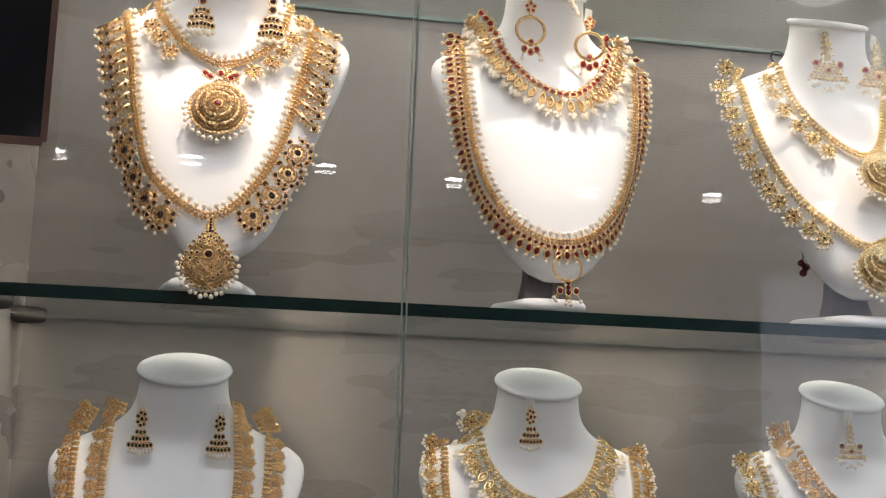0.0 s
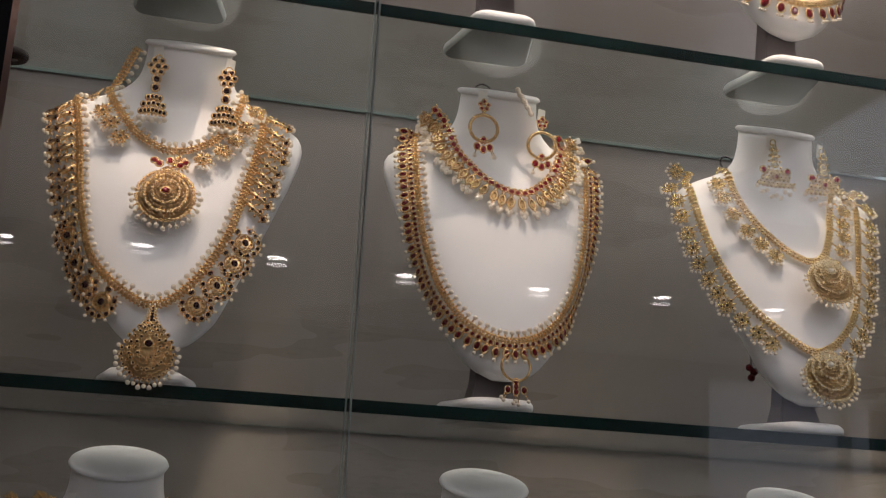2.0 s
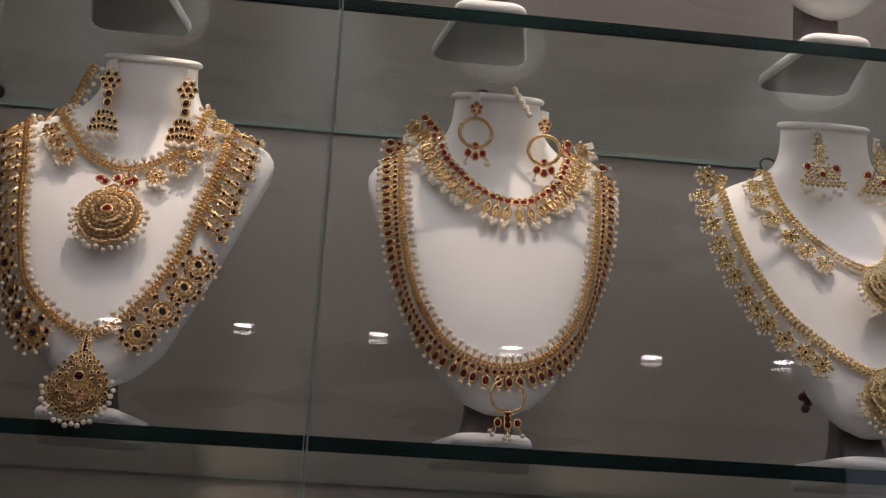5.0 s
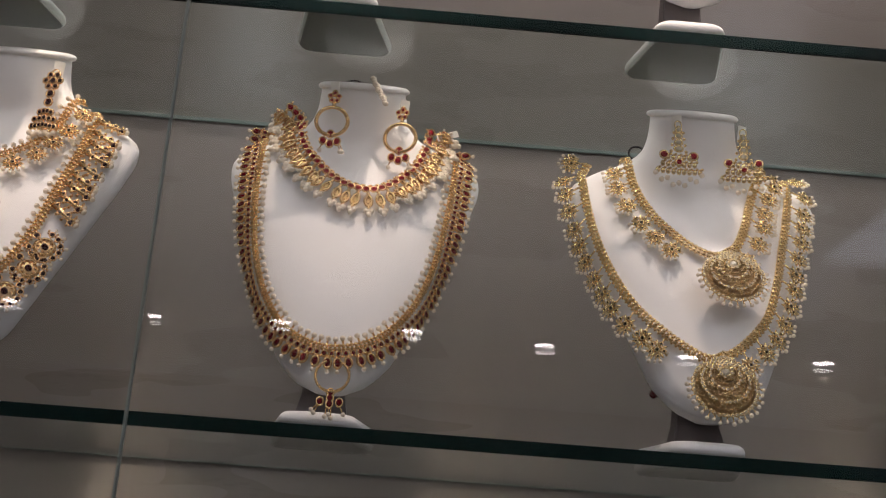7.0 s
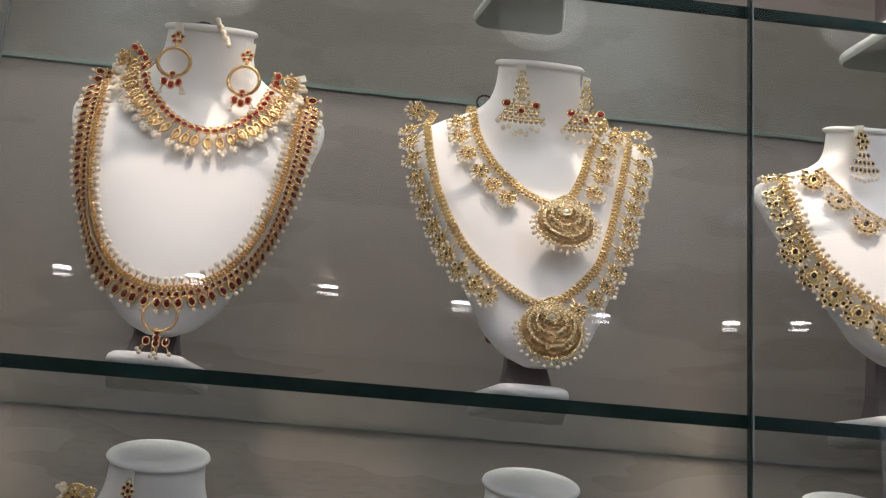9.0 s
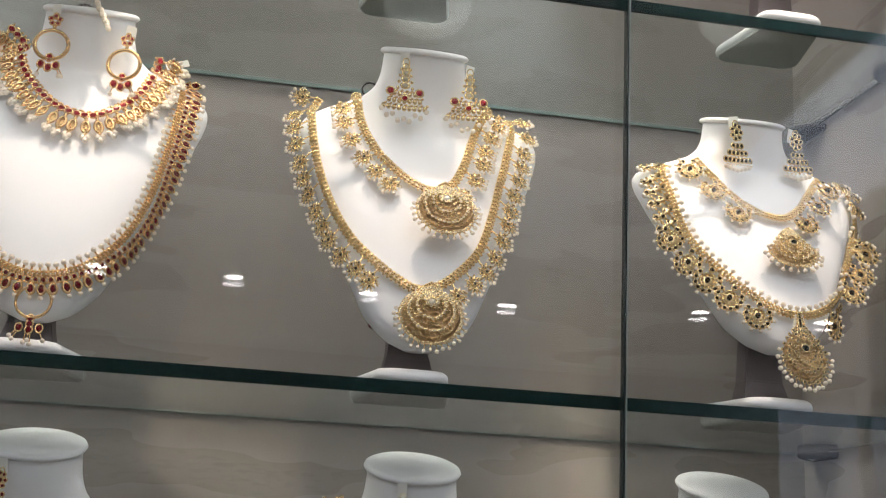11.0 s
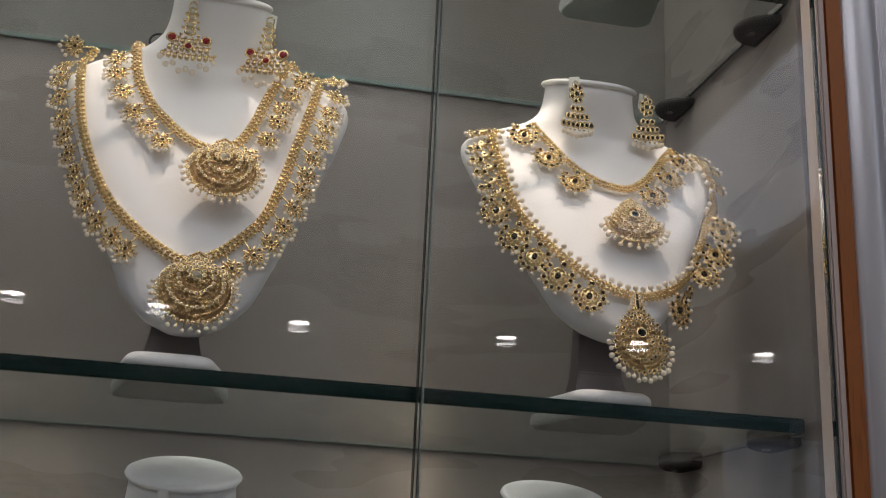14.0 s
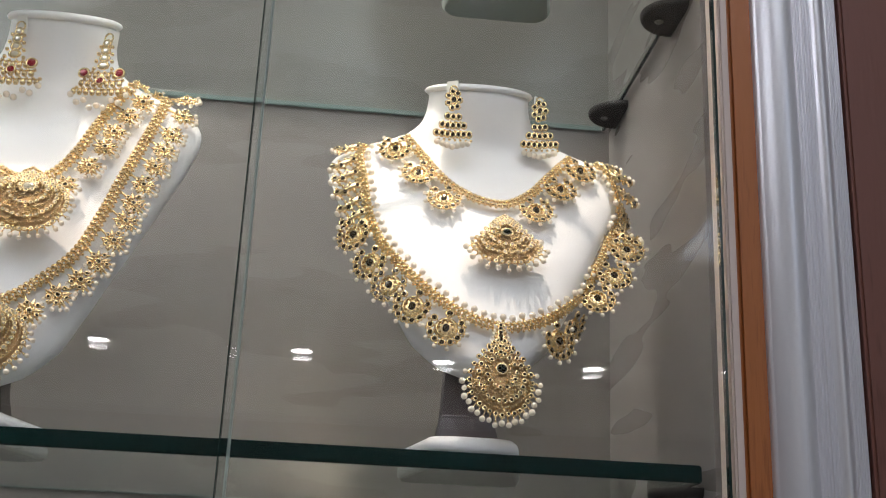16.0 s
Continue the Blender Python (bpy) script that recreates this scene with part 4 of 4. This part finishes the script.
# ---- third bust: pale gold set ----
b = bodies[2]
LINE = [(-0.096, 0.272), (-0.1008, 0.258), (-0.0981, 0.2254), (-0.0896, 0.1889), (-0.0765, 0.1542), (-0.0608, 0.1251), (-0.0424, 0.1046), (-0.0227, 0.0885), (-0.0047, 0.0798), (0.0132, 0.085), (0.0298, 0.0991),
        (0.0473, 0.1211), (0.0586, 0.1526), (0.067, 0.1851), (0.0763, 0.2198), (0.0831, 0.252), (0.082, 0.268)]
root = necklace(b, "long pale gold necklace with pearl flower drops on a bust", LINE, PALE_GOLD, "thick", False)
edge_drops(root, b, LINE, [star_drop(0.0255, PALE_GOLD, SMOKE_GAP)], 0.0158, 0.0035, 0.005, 0.0, 1.0, None, 0.3, 0.05)
pendant("moon", 0.0275, 0.0265, PALE_GOLD, CLEAR, root, hung_pose(b, 0.0055, 0.0545, 0.009), "round openwork pendant of clear stones with a pearl fringe", 4, 21, None, 0.0019, 0.85)
LINE = [(-0.0615, 0.2803), (-0.0576, 0.244), (-0.0452, 0.2148), (-0.0279, 0.1939), (-0.0108, 0.1797), (0.0075, 0.1737), (0.0237, 0.1821), (0.035, 0.204), (0.0434, 0.2308), (0.0519, 0.2543), (0.0637, 0.2799)]
root = necklace(b, "short pale gold necklace with pearl flower drops and pendant", LINE, PALE_GOLD, "thick", False, 0.004)
edge_drops(root, b, LINE, [star_drop(0.026, PALE_GOLD, SMOKE_GAP)], 0.0175, 0.0035, 0.006, 0.05, 1.0, None, 0.4, 0.07)
pendant("moon", 0.0270, 0.0245, PALE_GOLD, CLEAR, root, b.place(0.0150, 0.146, (0.03, -1), 0.019), "half-moon pendant of clear stones with a pearl fringe", 4, 19, None, 0.0018, 0.85)
earring(b, -0.0215, 0.301, "chandelier", PALE_GOLD, RED, "pale gold chandelier earring with red stones and pearls", 0.008, 1.4)
earring(b, 0.0405, 0.302, "chandelier", PALE_GOLD, RED, "pale gold chandelier earring with red stones and pearls", 0.008, 1.4)

# ---- fourth bust: green stone set ----
b = bodies[3]
LINE = [(-0.086, 0.236), (-0.0894, 0.2269), (-0.0851, 0.2031), (-0.0793, 0.174), (-0.0695, 0.1502), (-0.053, 0.1277), (-0.0341, 0.1083), (-0.0149, 0.0946), (0.0047, 0.0877), (0.022, 0.0882), (0.0435, 0.0972),
        (0.0643, 0.1166), (0.0860, 0.1456), (0.0985, 0.1728), (0.1040, 0.2008), (0.101, 0.224), (0.090, 0.236)]
root = necklace(b, "pale gold necklace with green stone fan drops and pearls", LINE, PALE_GOLD, "rope", reach=0.0062)
kits = [crescent_drop("fan_drop", 0.0245, PALE_GOLD, SMOKE_GAP), bar_drop(0.022, PALE_GOLD, SMOKE_GAP)]
edge_drops(root, b, LINE, kits, 0.0225, 0.003, 0.006, 0.17, 0.83, lambda u: 0, 0.5, 0.03)
edge_drops(root, b, LINE, kits, 0.0120, 0.002, 0.003, 0.0, 0.2, lambda u: 1, 0.3)
edge_drops(root, b, LINE, kits, 0.0120, 0.002, 0.003, 0.8, 1.0, lambda u: 1, 0.3)
pendant("tear", 0.0215, 0.0245, PALE_GOLD, SMOKE_GAP, root, hung_pose(b, 0.0095, 0.0465, 0.009), "teardrop pendant of dark green stones with pearls", 3, 21, GREEN, 0.0022)
LINE = [(-0.0546, 0.2449), (-0.0416, 0.2241), (-0.0277, 0.2035), (-0.0106, 0.1902), (0.0041, 0.1847), (0.0194, 0.1851), (0.0364, 0.1973), (0.0518, 0.2161), (0.0685, 0.2364)]
root = necklace(b, "short gold necklace with green stone fan drops", LINE, PALE_GOLD, "rope", False, 0.004)
edge_drops(root, b, LINE, [crescent_drop("fan_drop", 0.023, PALE_GOLD, SMOKE_GAP)], 0.0270, 0.003, 0.006, 0.0, 1.0, None, 0.6, 0.08)
pendant("fan", 0.0250, 0.0210, PALE_GOLD, CLEAR, root, b.place(0.0145, 0.1455, (0.02, -1), 0.010), "fan-shaped pendant of clear and green stones", 3, 15, GREEN, 0.0021)
earring(b, -0.0230, 0.279, "tear", PALE_GOLD, SMOKE_GAP, "pale gold drop earring with green stones pinned to a bust", 0.007, 1.3)
earring(b, 0.0450, 0.281, "tear", PALE_GOLD, SMOKE_GAP, "pale gold drop earring with green stones pinned to a bust", 0.007, 1.3)

# ---- lower shelf: jewellery on the busts ----
b = lower_bodies[0]
plain = star_drop(0.0165, GOLD, RUBY)
del plain["pearls"]
for side, inner, outer in ((-1, 0.060, 0.088), (1, 0.050, 0.078)):
    LINE = [(side * (inner - 0.008), 0.296), (side * inner, 0.262), (side * (inner + 0.002), 0.225), (side * (inner - 0.004), 0.180), (side * (inner - 0.016), 0.135)]
    LINE = LINE if side < 0 else LINE[::-1]
    root = necklace(b, "thick gold strand with green and red stones on a bust", LINE, GOLD, "thick", False, 0.005)
    edge_drops(root, b, LINE, [plain], 0.0100, 0.001, 0.004, 0.0, 1.0, None, 0.2)
    LINE = [(side * (outer - 0.012), 0.290), (side * (outer - 0.002), 0.268), (side * outer, 0.235), (side * (outer - 0.004), 0.195), (side * (outer - 0.014), 0.150), (side * (outer - 0.03), 0.105)]
    LINE = LINE if side < 0 else LINE[::-1]
    root = necklace(b, "long gold strand with pierced leaves on a bust", LINE, GOLD, "thick", False, 0.004)
    edge_drops(root, b, LINE, [plain], 0.0100, 0.001, 0.004, 0.0, 1.0, None, 0.1)
earring(b, -0.033, 0.288, "tear", GOLD, GREEN, "small gold drop earring with a green stone")
earring(b, 0.035, 0.286, "tear", GOLD, GREEN, "small gold drop earring with a green stone")

b = lower_bodies[1]
LINE = [(-0.050, 0.298), (-0.056, 0.272), (-0.050, 0.248), (-0.030, 0.226), (0.0, 0.216), (0.030, 0.226), (0.050, 0.248), (0.058, 0.275)]
root = necklace(b, "short heavy gold necklace with leaf drops on a bust", LINE, PALE_GOLD, "thick", False, 0.005)
edge_drops(root, b, LINE, [collar_drop(PALE_GOLD), star_drop(0.022, PALE_GOLD, RUBY)], 0.0080, 0.002, 0.005, 0.0, 1.0, lambda u: int(u * 40) % 2, 0.2)
LINE = [(-0.088, 0.272), (-0.090, 0.230), (-0.080, 0.180), (-0.050, 0.130), (0.0, 0.105), (0.050, 0.130), (0.080, 0.180), (0.092, 0.230), (0.090, 0.268)]
root = necklace(b, "long gold necklace with red stones and leaf drops", LINE, GOLD, "rope", False)
edge_drops(root, b, LINE, [star_drop(0.020, GOLD, RUBY)], 0.0100, 0.003, 0.004, 0.0, 1.0, None, 0.2)
earring(b, -0.016, 0.302, "tear", PALE_GOLD, RUBY, "pale gold drop earring pinned to a bust")

b = lower_bodies[2]
LINE = [(-0.062, 0.300), (-0.050, 0.262), (-0.030, 0.228), (0.0, 0.210), (0.030, 0.228), (0.048, 0.262), (0.055, 0.296)]
root = necklace(b, "gold necklace with red stones round a bust's neck", LINE, GOLD, "thick", False, 0.005)
edge_drops(root, b, LINE, [star_drop(0.020, GOLD, RUBY)], 0.0095, 0.003, 0.005, 0.0, 1.0, None, 0.3)
LINE = [(-0.092, 0.268), (-0.086, 0.225), (-0.070, 0.175), (-0.035, 0.130), (0.0, 0.115), (0.035, 0.130), (0.070, 0.175), (0.086, 0.225), (0.092, 0.264)]
root = necklace(b, "pale gold necklace with pearl flower drops on a bust", LINE, PALE_GOLD, "rope", True)
edge_drops(root, b, LINE, [star_drop(0.024, PALE_GOLD, RUBY)], 0.0140, 0.003, 0.005, 0.0, 1.0, None, 0.3)
earring(b, -0.012, 0.300, "chandelier", PALE_GOLD, RUBY, "pale gold fan earring with dark red stones")

b = lower_bodies[3]
LINE = [(-0.060, 0.288), (-0.050, 0.250), (-0.025, 0.222), (0.0, 0.214), (0.025, 0.222), (0.050, 0.250), (0.060, 0.288)]
root = necklace(b, "thin gold necklace on a bust", LINE, GOLD, "rope", True, 0.004)

# ---- upper shelf ----
b = upper_bodies[2]
LINE = [(-0.082, 0.200), (-0.070, 0.140), (-0.048, 0.092), (0.0, 0.072), (0.048, 0.092), (0.070, 0.140), (0.082, 0.200)]
root = necklace(b, "gold necklace with large red drop stones on a bust", LINE, PALE_GOLD, "thick", True)
g, s, p = Soup(), Soup(), Soup()
g.ring(0, -0.010, 0.001, 0.0042, 0.0056, 0.0010, 14, 5)
s.dome(0, -0.010, 0.0008, 0.0038, 0.0052, 0.0024, 10)
for k in range(3):
    p.ball((k - 1) * 0.0028, -0.0185, 0.001, 0.0017)
edge_drops(root, b, LINE, [drop_kit("red_drop", g, s, p, PALE_GOLD, RUBY)], 0.0135, 0.002, 0.004, 0.0, 1.0, None, 0.3)

# ---- cords, clasps and slits ----
def cord(name, label, points, r=0.0009):
    return tagged(new(name, mesh_of(name, tube_line([Vector(p) for p in points], r), CORD, True)), label, "cord")


def arc(cx, cy, cz, r, a0, a1, n=14, tilt=0.6):
    return [(cx + r * math.cos(math.radians(a0 + (a1 - a0) * k / n)), cy + tilt * r * math.sin(math.radians(a0 + (a1 - a0) * k / n)) * 0.4,
             cz + r * math.sin(math.radians(a0 + (a1 - a0) * k / n))) for k in range(n + 1)]


cord("loose_thread", "dark brown tying cord looped behind a bust's neck", arc(0.030, 0.118, SHELF + 0.338, 0.009, 0, 340))
cord("loose_thread", "dark brown tying cord looped beside a bust's neck", arc(0.302, 0.112, SHELF + 0.292, 0.008, 0, 330))
tassel = tagged(new("cord_tassel"), "black cord tassel with dark red beads hanging beside a bust", "tassel")
part("cord", tube_line([Vector(v) for v in ((0.312, 0.085, SHELF + 0.115), (0.315, 0.088, SHELF + 0.095), (0.317, 0.09, SHELF + 0.072))], 0.0007), CORD, tassel)
for k, (dx, dz, r) in enumerate(((0, 0.105, 0.0028), (0.0012, 0.094, 0.0022), (0.0015, 0.086, 0.0022), (-0.001, 0.070, 0.0038), (0.004, 0.066, 0.0042), (0.0012, 0.060, 0.004))):
    s = Soup()
    s.ball(0.315 + dx, 0.088, SHELF + dz, r)
    part("bead", s, RUBY if k in (0, 3, 4, 5) else CORD, tassel, "", True)
rope = tagged(new("tie_rope"), "pale twisted thread tie hanging from a bust's neck cap", "thread")
s = Soup()
for k in range(26):
    u = k / 25
    s.ball(0.050 + 0.014 * u, 0.060 - 0.006 * u, SHELF + 0.322 - 0.026 * u + 0.0015 * math.sin(k), 0.0026, low=True)
part("twist", s, PEARL, rope, "", True)

# strips of white tape that hold the earrings
for b, spots in ((bodies[0], ((-0.0265, 0.306), (0.0370, 0.305))), (bodies[1], ((-0.0235, 0.311), (0.0385, 0.303))), (bodies[2], ((-0.0215, 0.306), (0.0405, 0.306))),
                 (bodies[3], ((-0.023, 0.282), (0.045, 0.284))), (lower_bodies[0], ((-0.033, 0.293), (0.035, 0.291))), (lower_bodies[1], ((-0.016, 0.306),)), (lower_bodies[2], ((-0.012, 0.306),))):
    for x, z in spots:
        ob = tagged(new("earring_strip", mesh_of("earring_strip", box_bm(-0.0045, 0.0045, -0.001, 0.0004, -0.007, 0.007, 0.0003), PAPER)),
                    "small folded white strip that holds an earring", "strip", "earring strips")
        ob.matrix_world = pose(b.at.x + x * 1.02, b.at.y + b.front(x * 0.85, z) - 0.0035, b.at.z + z, 8, 0, 25 if x > 0 else -25)
